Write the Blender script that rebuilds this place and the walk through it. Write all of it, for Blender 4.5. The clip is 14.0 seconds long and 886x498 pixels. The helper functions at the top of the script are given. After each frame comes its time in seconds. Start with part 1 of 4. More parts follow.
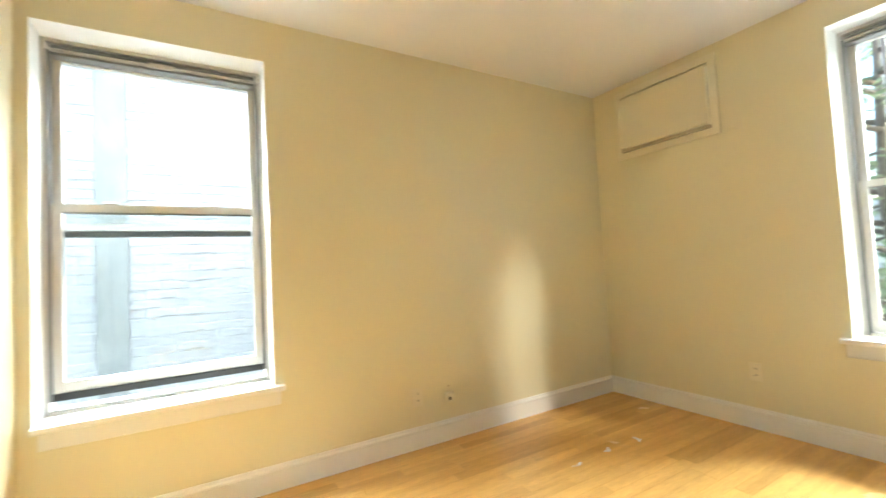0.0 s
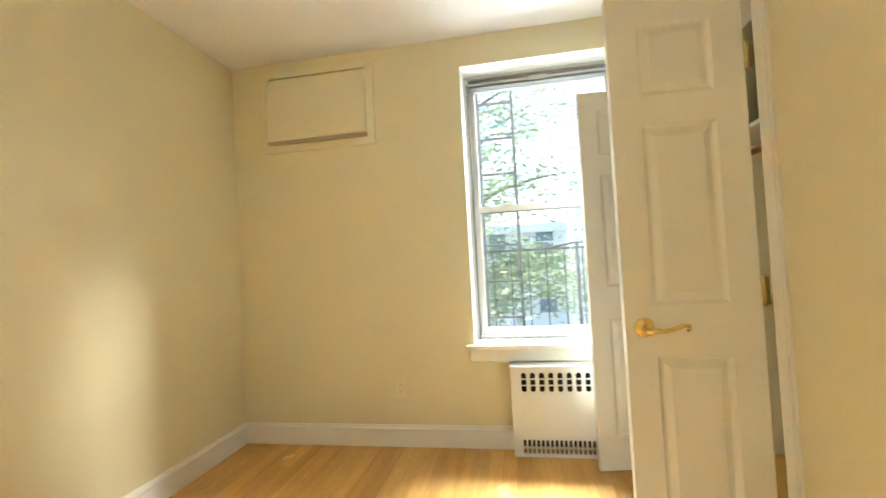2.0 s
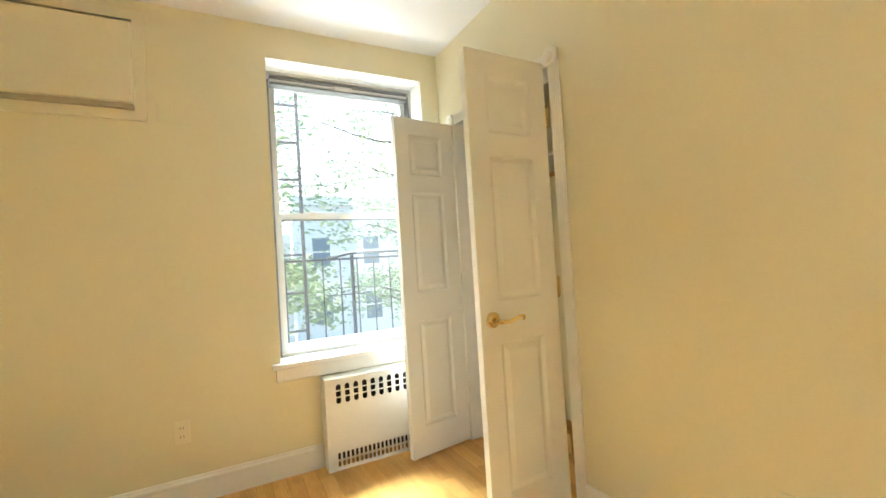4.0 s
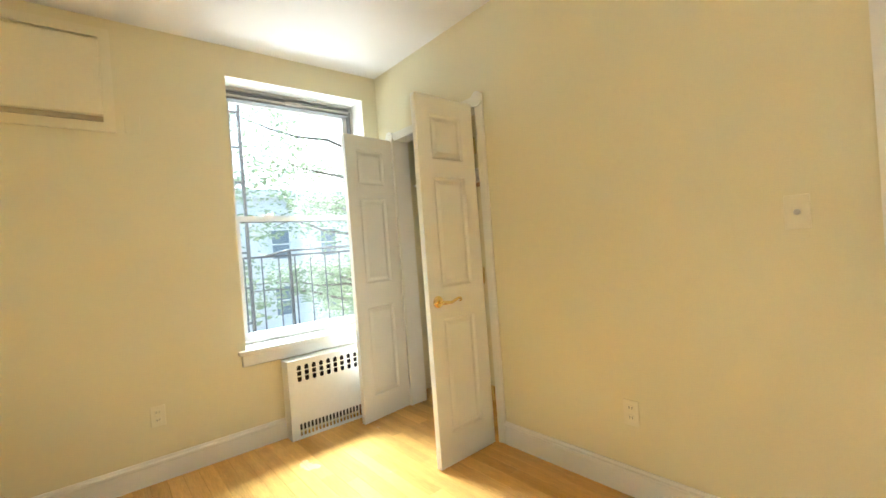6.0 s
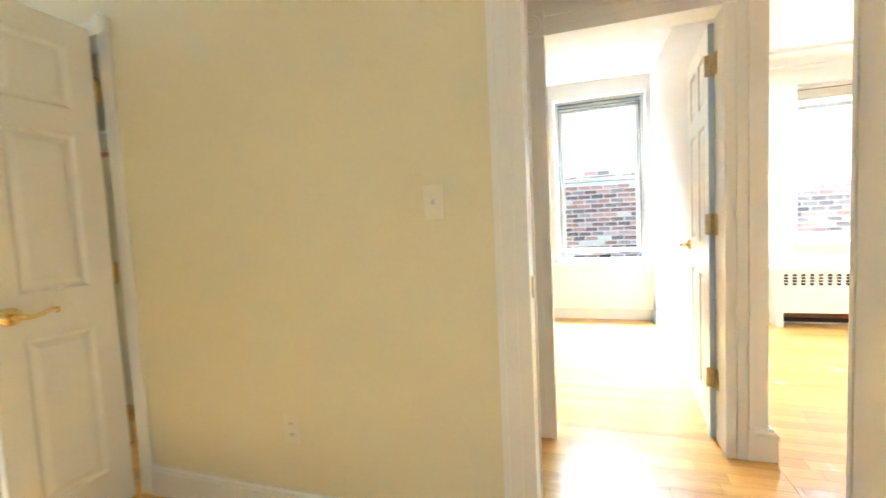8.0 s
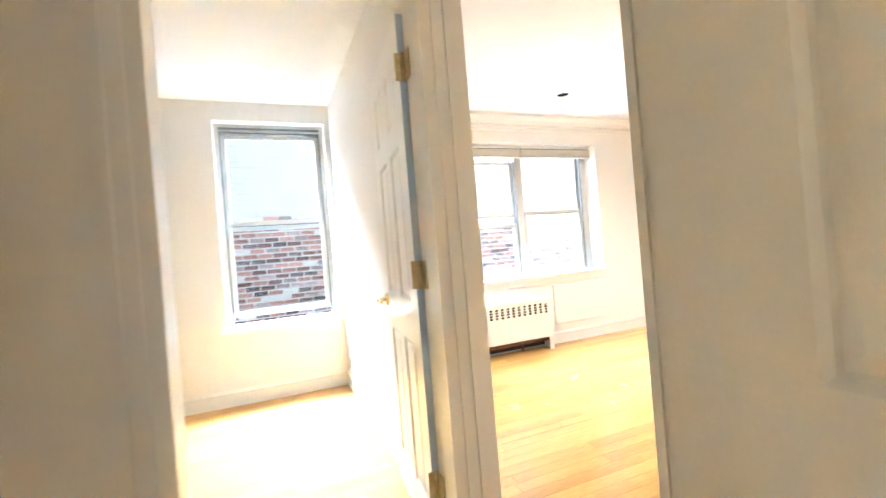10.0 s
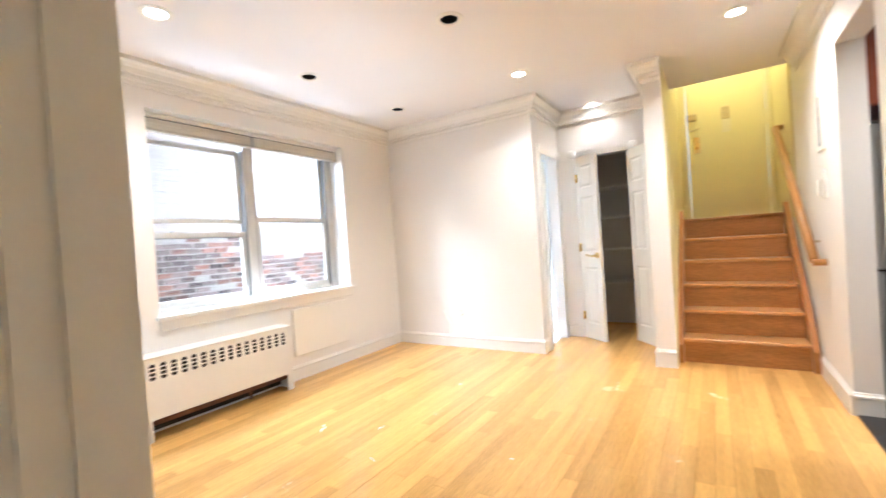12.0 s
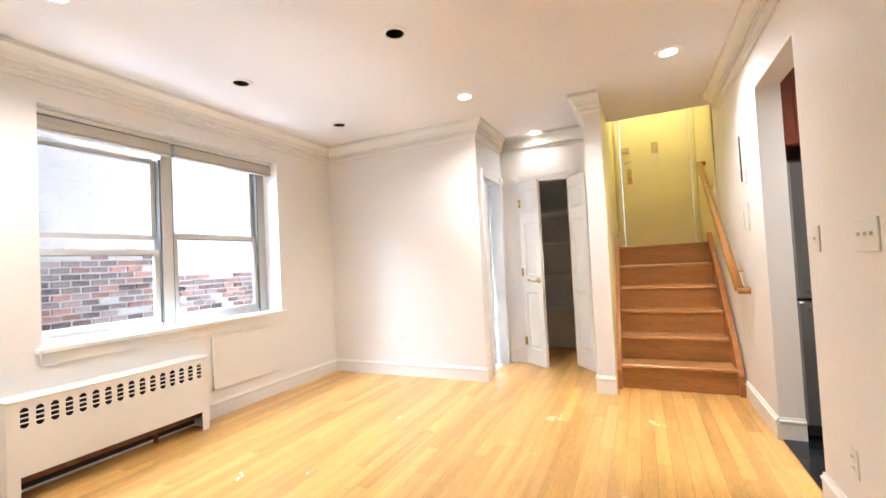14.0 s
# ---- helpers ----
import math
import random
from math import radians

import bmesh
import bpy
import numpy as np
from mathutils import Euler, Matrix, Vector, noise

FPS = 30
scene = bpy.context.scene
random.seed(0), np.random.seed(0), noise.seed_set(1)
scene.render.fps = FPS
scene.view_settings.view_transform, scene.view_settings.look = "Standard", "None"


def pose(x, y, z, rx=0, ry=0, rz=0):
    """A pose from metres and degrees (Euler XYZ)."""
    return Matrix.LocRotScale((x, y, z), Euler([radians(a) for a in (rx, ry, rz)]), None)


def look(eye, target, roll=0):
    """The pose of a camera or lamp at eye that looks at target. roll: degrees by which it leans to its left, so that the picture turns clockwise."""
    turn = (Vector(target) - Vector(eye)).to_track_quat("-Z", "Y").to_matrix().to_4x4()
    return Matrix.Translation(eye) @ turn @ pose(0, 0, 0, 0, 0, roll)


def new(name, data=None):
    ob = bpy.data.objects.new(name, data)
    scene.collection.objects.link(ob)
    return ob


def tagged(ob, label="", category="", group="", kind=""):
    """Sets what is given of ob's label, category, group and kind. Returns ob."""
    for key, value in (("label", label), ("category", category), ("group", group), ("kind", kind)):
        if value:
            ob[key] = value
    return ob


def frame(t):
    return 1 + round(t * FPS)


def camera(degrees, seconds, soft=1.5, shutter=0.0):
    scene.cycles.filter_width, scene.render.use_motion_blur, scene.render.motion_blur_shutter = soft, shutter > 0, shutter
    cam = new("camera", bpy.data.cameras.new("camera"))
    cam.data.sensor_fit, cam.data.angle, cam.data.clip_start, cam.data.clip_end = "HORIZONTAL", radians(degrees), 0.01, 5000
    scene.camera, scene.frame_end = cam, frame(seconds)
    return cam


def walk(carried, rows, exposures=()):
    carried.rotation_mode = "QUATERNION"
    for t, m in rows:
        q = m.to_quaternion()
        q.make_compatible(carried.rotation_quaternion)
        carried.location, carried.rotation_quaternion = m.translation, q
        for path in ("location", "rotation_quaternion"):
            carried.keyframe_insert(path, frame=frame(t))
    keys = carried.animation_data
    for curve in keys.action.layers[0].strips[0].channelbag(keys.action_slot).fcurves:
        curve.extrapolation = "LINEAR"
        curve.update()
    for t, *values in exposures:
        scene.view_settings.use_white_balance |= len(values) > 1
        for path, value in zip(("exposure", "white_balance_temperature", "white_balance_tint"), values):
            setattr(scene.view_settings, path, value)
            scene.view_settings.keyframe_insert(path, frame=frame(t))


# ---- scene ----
cam = camera(92.7, 14.0, shutter=0.4)
PATH = [
    (0, (0.092, 0.324, 1.141), (1.113, 2.042, 1.229), -3.0),
    (0.5, (0.203, 0.466, 1.138), (1.544, 1.948, 1.197), -1.9),
    (1, (0.337, 0.624, 1.149), (1.944, 1.811, 1.249), -1.4),
    (1.5, (0.449, 0.749, 1.148), (2.255, 1.605, 1.219), -0.5),
    (2, (0.564, 0.906, 1.159), (2.533, 1.252, 1.219), -3.1),
    (2.5, (0.694, 1.041, 1.142), (2.689, 1.144, 1.235), -1.8),
    (3, (0.78, 1.15, 1.157), (2.754, 0.855, 1.284), -1.5),
    (3.5, (0.737, 1.343, 1.168), (2.587, 0.591, 1.273), -3.9),
    (3.7, (0.696, 1.398, 1.163), (2.51, 0.558, 1.246), -3.8),
    (5.8, (0.302, 1.922, 1.211), (1.858, 0.666, 1.17), -4.4),
    (6, (0.295, 1.929, 1.204), (1.831, 0.647, 1.189), -4.3),
    (6.5, (0.294, 1.907, 1.195), (1.749, 0.535, 1.171), -4.3),
    (7, (0.258, 1.815, 1.184), (1.437, 0.2, 1.13), -3.6),
    (7.3, (0.211, 1.718, 1.205), (1.217, -0.01, 1.143), -3.0),
    (7.5, (0.189, 1.627, 1.192), (1.064, -0.171, 1.145), -2.6),
    (8, (0.159, 1.419, 1.167), (0.785, -0.476, 1.033), -2.8),
    (8.5, (0.212, 1.208, 1.157), (0.478, -0.772, 1.046), -3.5),
    (9, (0.199, 0.994, 1.151), (-0.057, -0.983, 0.994), -3.9),
    (9.2, (0.185, 0.905, 1.155), (-0.181, -1.058, 1.056), -3.9),
    (11.3, (-0.277, -0.045, 1.172), (-1.563, -1.576, 1.145), -4.4),
    (11.5, (-0.319, -0.085, 1.172), (-1.681, -1.549, 1.135), -3.9),
    (12, (-0.378, -0.166, 1.174), (-2.061, -1.247, 1.15), -3.9),
    (12.5, (-0.403, -0.243, 1.175), (-2.23, -1.057, 1.17), -3.8),
    (13, (-0.43, -0.303, 1.171), (-2.296, -1.023, 1.174), -4.4),
    (13.5, (-0.481, -0.277, 1.184), (-2.312, -1.081, 1.2), -3.5),
    (14, (-0.517, -0.239, 1.187), (-2.332, -1.078, 1.25), -2.9),
]
walk(cam, [(t, look(eye, target, roll)) for t, eye, target, roll in PATH], exposures=[(0, 2.6, 6150, 2), (3.5, 2.65, 6200, 2), (6.5, 2.65, 5850, 1), (7.5, 2.65, 5450, 1), (9, 2.72, 5200, 3), (11.5, 1.8, 5300, 8), (14, 1.62, 5450, 11)])

# ---- light and exposure ----
world = bpy.data.worlds.new("sky_world")
scene.world = world
world.use_nodes = True
_wn = world.node_tree
_bg = _wn.nodes["Background"]
_sky = _wn.nodes.new("ShaderNodeTexSky")
_sky.sky_type = "NISHITA"
_sky.sun_disc = False
_sky.sun_elevation, _sky.sun_rotation = radians(25), radians(152)
_sky.air_density, _sky.dust_density = 1.0, 3.0
_wn.links.new(_sky.outputs[0], _bg.inputs[0])
_bg.inputs[1].default_value = 0.15
_sun = bpy.data.lights.new("sun", "SUN")
_sun.energy, _sun.angle, _sun.color = 0.6, radians(10), (1.0, 0.96, 0.92)
new("sun", _sun).matrix_world = look((5.3, -10, 5.3), (0, 0, 0))


def outside_lamp(name, x, y, z, tx, ty, tz, w, h, watts, color):
    """Area lamp outside a window, added for sky light or for bounce from below."""
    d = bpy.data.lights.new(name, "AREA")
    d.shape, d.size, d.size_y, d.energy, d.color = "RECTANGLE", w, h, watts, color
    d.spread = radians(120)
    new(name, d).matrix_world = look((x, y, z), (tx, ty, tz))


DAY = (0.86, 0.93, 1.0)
outside_lamp("daylight_north", 0.0, 3.98, 3.75, 0.2, 2.4, 1.3, 2.2, 1.2, 145, DAY)
outside_lamp("daylight_east", 5.2, 0.72, 3.75, 2.2, 0.9, 0.9, 2.2, 1.0, 112, DAY)
# Low fill lamps below the sills, added to brighten the ceilings.
outside_lamp("street_bounce_fill_east", 5.6, 0.7, -0.35, 2.2, 0.9, 1.9, 3.0, 1.0, 15, (0.95, 0.97, 1.0))
outside_lamp("yard_bounce_fill_south", -2.7, -5.2, -0.2, -2.7, -2.6, 1.6, 2.6, 0.6, 14, DAY)
outside_lamp("daylight_living", -2.7, -4.5, 3.3, -2.7, -2.0, 0.6, 2.6, 1.2, 72, DAY)
outside_lamp("sky_gap_living", -1.85, -4.95, 3.0, -3.6, -2.6, 0.7, 0.5, 0.4, 9, DAY)
outside_lamp("daylight_bedroom_two", -0.05, -4.5, 3.3, 0.0, -2.4, 0.6, 1.6, 1.0, 240, DAY)
outside_lamp("daylight_bathroom", -5.95, -4.4, 3.2, -5.6, -2.4, 0.6, 0.9, 0.8, 1700, DAY)


# ---- materials ----
def mat(name, color, rough=0.6, metal=0.0, var=0.06, scale=3.0, bump=0.05, fine=60.0, rand=0.0, spec=0.5, stretch=(1, 1, 1), dist=0.004, wear=None):
    m = bpy.data.materials.new(name)
    m.use_nodes = True
    nt = m.node_tree
    b = nt.nodes["Principled BSDF"]
    b.inputs["Roughness"].default_value = rough
    b.inputs["Metallic"].default_value = metal
    b.inputs["Specular IOR Level"].default_value = spec
    co = nt.nodes.new("ShaderNodeTexCoord")
    mp = nt.nodes.new("ShaderNodeMapping")
    mp.inputs["Scale"].default_value = stretch
    nt.links.new(co.outputs["Object"], mp.inputs[0])
    n1 = nt.nodes.new("ShaderNodeTexNoise")
    n1.inputs["Scale"].default_value, n1.inputs["Detail"].default_value = scale, 4
    n2 = nt.nodes.new("ShaderNodeTexNoise")
    n2.inputs["Scale"].default_value, n2.inputs["Detail"].default_value = fine, 3
    for n in (n1, n2):
        nt.links.new(mp.outputs[0], n.inputs["Vector"])
    add = nt.nodes.new("ShaderNodeMath")
    add.operation = "ADD"
    nt.links.new(n1.outputs[0], add.inputs[0])
    nt.links.new(n2.outputs[0], add.inputs[1])
    last = add.outputs[0]
    if rand:
        oi = nt.nodes.new("ShaderNodeObjectInfo")
        ge = nt.nodes.new("ShaderNodeNewGeometry")
        s1 = nt.nodes.new("ShaderNodeMath")
        s1.operation = "ADD"
        nt.links.new(oi.outputs["Random"], s1.inputs[0])
        nt.links.new(ge.outputs["Random Per Island"], s1.inputs[1])
        fr = nt.nodes.new("ShaderNodeMath")
        fr.operation = "FRACT"
        nt.links.new(s1.outputs[0], fr.inputs[0])
        mu = nt.nodes.new("ShaderNodeMath")
        mu.operation = "MULTIPLY_ADD"
        mu.inputs[1].default_value, mu.inputs[2].default_value = rand, -rand / 2
        nt.links.new(fr.outputs[0], mu.inputs[0])
        a2 = nt.nodes.new("ShaderNodeMath")
        a2.operation = "ADD"
        nt.links.new(mu.outputs[0], a2.inputs[0])
        nt.links.new(last, a2.inputs[1])
        last = a2.outputs[0]
    mr = nt.nodes.new("ShaderNodeMapRange")
    mr.inputs["From Min"].default_value, mr.inputs["From Max"].default_value = 0.6, 1.4
    mr.inputs["To Min"].default_value, mr.inputs["To Max"].default_value = 1 - var, 1 + var
    mr.clamp = False
    nt.links.new(last, mr.inputs["Value"])
    mx = nt.nodes.new("ShaderNodeVectorMath")
    mx.operation = "SCALE"
    mx.inputs[0].default_value = color
    nt.links.new(mr.outputs[0], mx.inputs["Scale"])
    shade = mx.outputs[0]
    if wear:
        nw = nt.nodes.new("ShaderNodeTexNoise")
        nw.inputs["Scale"].default_value, nw.inputs["Detail"].default_value = 3.1, 5
        nt.links.new(co.outputs["Object"], nw.inputs["Vector"])
        wr = nt.nodes.new("ShaderNodeMapRange")
        wr.inputs["From Min"].default_value, wr.inputs["From Max"].default_value = 0.655, 0.80
        wr.inputs["To Max"].default_value = 0.4
        nt.links.new(nw.outputs[0], wr.inputs["Value"])
        wm = nt.nodes.new("ShaderNodeMix")
        wm.data_type = "RGBA"
        wm.inputs[7].default_value = (*wear, 1)
        nt.links.new(wr.outputs[0], wm.inputs[0])
        nt.links.new(shade, wm.inputs[6])
        shade = wm.outputs[2]
        rr = nt.nodes.new("ShaderNodeMapRange")
        rr.inputs["From Max"].default_value = 0.4
        rr.inputs["To Min"].default_value, rr.inputs["To Max"].default_value = rough, rough + 0.3
        nt.links.new(wr.outputs[0], rr.inputs["Value"])
        nt.links.new(rr.outputs[0], b.inputs["Roughness"])
    nt.links.new(shade, b.inputs["Base Color"])
    if bump:
        bp = nt.nodes.new("ShaderNodeBump")
        bp.inputs["Strength"].default_value, bp.inputs["Distance"].default_value = bump, dist
        nt.links.new(n2.outputs[0], bp.inputs["Height"])
        nt.links.new(bp.outputs[0], b.inputs["Normal"])
    return m


def glow(name, color, strength):
    m = bpy.data.materials.new(name)
    m.use_nodes = True
    b = m.node_tree.nodes["Principled BSDF"]
    b.inputs["Emission Color"].default_value = (*color, 1)
    b.inputs["Emission Strength"].default_value = strength
    return m


def glass_pane():
    m = bpy.data.materials.new("window_glass")
    m.use_nodes = True
    nt = m.node_tree
    nt.nodes.clear()
    out = nt.nodes.new("ShaderNodeOutputMaterial")
    mix = nt.nodes.new("ShaderNodeMixShader")
    tr = nt.nodes.new("ShaderNodeBsdfTransparent")
    tr.inputs[0].default_value = (0.93, 0.95, 0.95, 1)
    gl = nt.nodes.new("ShaderNodeBsdfGlossy")
    gl.inputs["Roughness"].default_value = 0.02
    fr = nt.nodes.new("ShaderNodeFresnel")
    fr.inputs[0].default_value = 1.45
    nt.links.new(fr.outputs[0], mix.inputs[0])
    nt.links.new(tr.outputs[0], mix.inputs[1])
    nt.links.new(gl.outputs[0], mix.inputs[2])
    nt.links.new(mix.outputs[0], out.inputs[0])
    return m


CREAM = mat("cream_wall_paint", (0.75, 0.68, 0.465), 0.42, var=0.03, scale=1.2, bump=0.12, fine=220, dist=0.002)
WHITEWALL = mat("warm_white_wall_paint", (0.82, 0.79, 0.745), 0.5, var=0.025, scale=1.2, bump=0.12, fine=220, dist=0.002)
YELLOW = mat("yellow_stair_paint", (0.80, 0.72, 0.40), 0.5, var=0.03, scale=1.5, bump=0.1, fine=200, dist=0.002)
CEIL = mat("ceiling_paint", (0.81, 0.79, 0.78), 0.8, var=0.02, scale=0.8, bump=0.08, fine=150, dist=0.002)
TRIM = mat("white_trim_paint", (0.82, 0.795, 0.74), 0.3, var=0.02, scale=4, bump=0.05, fine=90, dist=0.002)
REVEAL = mat("window_reveal_paint", (0.82, 0.81, 0.78), 0.45, var=0.03, scale=5, bump=0.1, fine=120, dist=0.002)
DOORP = mat("semi_gloss_door_paint", (0.82, 0.785, 0.70), 0.28, var=0.02, scale=3, bump=0.06, fine=140, dist=0.002)
ALU = mat("off_white_aluminium", (0.56, 0.54, 0.50), 0.4, var=0.06, scale=6, bump=0.03, fine=80)
SASHDARK = mat("track_and_gap_grey", (0.17, 0.17, 0.165), 0.45, var=0.12, scale=9)
BLACKGASKET = mat("black_gasket", (0.02, 0.02, 0.02), 0.6)
GLASS = glass_pane()
BRASS = mat("polished_brass", (0.84, 0.66, 0.30), 0.18, metal=1.0, var=0.08, scale=20, bump=0.02)
AGEDBRASS = mat("aged_brass", (0.58, 0.48, 0.29), 0.35, metal=1.0, var=0.2, scale=30, bump=0.05)
RADW = mat("enamelled_radiator_white", (0.80, 0.78, 0.73), 0.35, var=0.02, scale=6, bump=0.03)
NEARBLACK = mat("near_black_matte", (0.03, 0.027, 0.025), 0.8)
RUST = mat("rusty_heating_pipe", (0.19, 0.085, 0.045), 0.75, var=0.5, scale=14, bump=0.3)
ACP = mat("conditioner_cover_cream", (0.79, 0.72, 0.53), 0.45, var=0.02, scale=2, bump=0.04)
PLATE = mat("ivory_plastic", (0.79, 0.725, 0.545), 0.35, var=0.02)
PLATEW = mat("white_plastic", (0.80, 0.78, 0.72), 0.35, var=0.02)
SLOTDARK = mat("socket_slot", (0.12, 0.10, 0.07), 0.5)
PLANK = mat("maple_strip", (0.68, 0.385, 0.112), 0.17, var=0.22, scale=2.2, bump=0.04, fine=26, rand=0.5, stretch=(0.5, 7, 1), spec=0.5, dist=0.001, wear=(0.66, 0.50, 0.27))
SUBFLOOR = mat("floor_gap", (0.11, 0.055, 0.02), 0.8)
STAIRW = mat("oak_stair_wood", (0.42, 0.182, 0.055), 0.32, var=0.3, scale=2.5, bump=0.05, fine=22, stretch=(6, 0.8, 6), rand=0.3)
STAIRNOSE = mat("pale_oak_nosing", (0.56, 0.27, 0.085), 0.3, var=0.2, scale=3, fine=24, stretch=(6, 0.8, 6))
RAILW = mat("varnished_rail_wood", (0.42, 0.20, 0.05), 0.3, var=0.2, scale=4, fine=30)
CHERRY = mat("cherry_cabinet_wood", (0.20, 0.045, 0.018), 0.3, var=0.3, scale=3, fine=30, stretch=(6, 6, 1))
STEEL = mat("brushed_steel", (0.42, 0.41, 0.39), 0.28, metal=1.0, var=0.08, scale=3, fine=90, stretch=(1, 20, 1))
BLACKTILE = mat("black_glossy_tile", (0.012, 0.013, 0.016), 0.12, var=0.2)
SHADE = mat("beige_pleated_shade", (0.58, 0.54, 0.46), 0.8, var=0.05)
PAINTBRICK = mat("white_painted_brick", (0.37, 0.40, 0.42), 0.75, var=0.10, scale=3, bump=0.5, fine=40, rand=0.35, dist=0.01)
PAINTMORTAR = mat("white_painted_mortar", (0.46, 0.49, 0.51), 0.85, var=0.1, scale=4, bump=0.4, fine=50)
GREYSTREAK = mat("mottled_grey", (0.25, 0.275, 0.275), 0.8, var=0.25, scale=5, bump=0.4, fine=40, rand=0.4)
PALEBRICK = mat("pale_brick", (0.47, 0.455, 0.42), 0.85, var=0.08, scale=3, bump=0.4, fine=40, rand=0.3, dist=0.01)
REDBRICK = mat("old_red_brick", (0.27, 0.145, 0.11), 0.85, var=0.42, scale=4, bump=0.6, fine=30, rand=1.1, dist=0.01)
DARKBRICK = mat("sooty_brick", (0.21, 0.165, 0.15), 0.85, var=0.48, scale=4, bump=0.6, fine=30, rand=1.2, dist=0.01)
MORTAR = mat("pale_lime_mortar", (0.45, 0.43, 0.385), 0.9, var=0.16, scale=5, bump=0.6, fine=40)
IRON = mat("weathered_iron_paint", (0.09, 0.095, 0.10), 0.6, var=0.2, scale=20)
LEAF = mat("spring_leaf", (0.16, 0.22, 0.115), 0.55, var=0.3, scale=6, rand=1.1, bump=0)
_ln = LEAF.node_tree
_lt, _lm, _lo = _ln.nodes.new("ShaderNodeBsdfTranslucent"), _ln.nodes.new("ShaderNodeMixShader"), _ln.nodes["Material Output"]
_lt.inputs[0].default_value, _lm.inputs[0].default_value = (0.5, 0.60, 0.42, 1), 0.55
_ln.links.new(_ln.nodes["Principled BSDF"].outputs[0], _lm.inputs[1])
_ln.links.new(_lt.outputs[0], _lm.inputs[2])
_ln.links.new(_lm.outputs[0], _lo.inputs[0])
BARK = mat("grey_bark", (0.20, 0.18, 0.16), 0.9, var=0.3, scale=9, bump=0.5)
FACADE = mat("pale_facade", (0.78, 0.77, 0.74), 0.85, var=0.08, scale=1.0, bump=0.2)
DARKGLASS = mat("far_window_glass", (0.22, 0.26, 0.30), 0.1)
GROUND = mat("courtyard_concrete", (0.28, 0.27, 0.26), 0.9, var=0.15, scale=1.5, bump=0.3)
LAMPON = glow("lit_lamp", (1.0, 0.93, 0.82), 14.0)
BAFFLE = mat("black_baffle", (0.012, 0.012, 0.012), 0.5)
# Bluish colour puts the daylight on the door's hinge edge into the paint.
DAYLITEDGE = mat("daylit_edge_blue", (0.55, 0.66, 0.78), 0.5, var=0.05)
TILEW = mat("white_bathroom_tile", (0.80, 0.82, 0.84), 0.2, var=0.03)


# ---- building helpers ----
def mesh_of(name, bm, material):
    me = bpy.data.meshes.new(name)
    bm.normal_update()
    bm.to_mesh(me)
    bm.free()
    for m in (material if isinstance(material, (list, tuple)) else (material,)):
        me.materials.append(m)
    return me


def part(name, bm, material, parent=None, label="", m=None):
    ob = new(name, mesh_of(name, bm, material))
    if parent is not None:
        ob.parent = parent
    if m is not None:
        ob.matrix_basis = m
    if label:
        tagged(ob, label)
    return ob


def thing(name, m, label, category, group="", kind=""):
    return_ob = new(name)
    return_ob.empty_display_size = 0.1
    return_ob.matrix_basis = m
    return tagged(return_ob, label, category, group, kind)


def box(bm, x0, x1, y0, y1, z0, z1, bev=0.0):
    v = [bm.verts.new((x, y, z)) for x in (min(x0, x1), max(x0, x1)) for y in (min(y0, y1), max(y0, y1)) for z in (min(z0, z1), max(z0, z1))]
    fs = [bm.faces.new([v[i] for i in q]) for q in ((0, 1, 3, 2), (4, 6, 7, 5), (0, 4, 5, 1), (2, 3, 7, 6), (0, 2, 6, 4), (1, 5, 7, 3))]
    if bev:
        es = list({e for f in fs for e in f.edges})
        bmesh.ops.bevel(bm, geom=es, offset=bev, segments=1, affect="EDGES")
    return bm


def boxes(*items, bev=0.0):
    bm = bmesh.new()
    for it in items:
        box(bm, *it, bev=bev)
    return bm


def tube(bm, pts, r, n=8):
    rings = []
    pts = [Vector(p) for p in pts]
    for i, p in enumerate(pts):
        d = (pts[min(i + 1, len(pts) - 1)] - pts[max(i - 1, 0)]).normalized()
        a = d.orthogonal().normalized() if i == 0 else (a - d * a.dot(d)).normalized()
        b = d.cross(a)
        rr = r[i] if isinstance(r, (list, tuple)) else r
        rings.append([bm.verts.new(p + rr * (math.cos(k * math.tau / n) * a + math.sin(k * math.tau / n) * b)) for k in range(n)])
    for r0, r1 in zip(rings, rings[1:]):
        for k in range(n):
            f = bm.faces.new((r0[k], r0[(k + 1) % n], r1[(k + 1) % n], r1[k]))
            f.smooth = True
    bm.faces.new(rings[0][::-1])
    bm.faces.new(rings[-1])
    return bm


def sweep(bm, profile, p0, p1, out, m0=0.0, m1=0.0):
    """A profile of (distance out from the wall, height) drawn from p0 to p1 along a wall; out is the way away from the wall."""
    out = Vector((*out, 0))
    along = (Vector((*p1, 0)) - Vector((*p0, 0))).normalized()
    ends = [[bm.verts.new(Vector((*p, 0)) + out * u + along * (u * k) + Vector((0, 0, z))) for u, z in profile] for p, k in ((p0, -m0), (p1, m1))]
    n = len(profile)
    for k in range(n):
        bm.faces.new((ends[0][k], ends[0][(k + 1) % n], ends[1][(k + 1) % n], ends[1][k]))
    bm.faces.new(ends[0][::-1])
    bm.faces.new(ends[1])
    bmesh.ops.recalc_face_normals(bm, faces=bm.faces)
    return bm


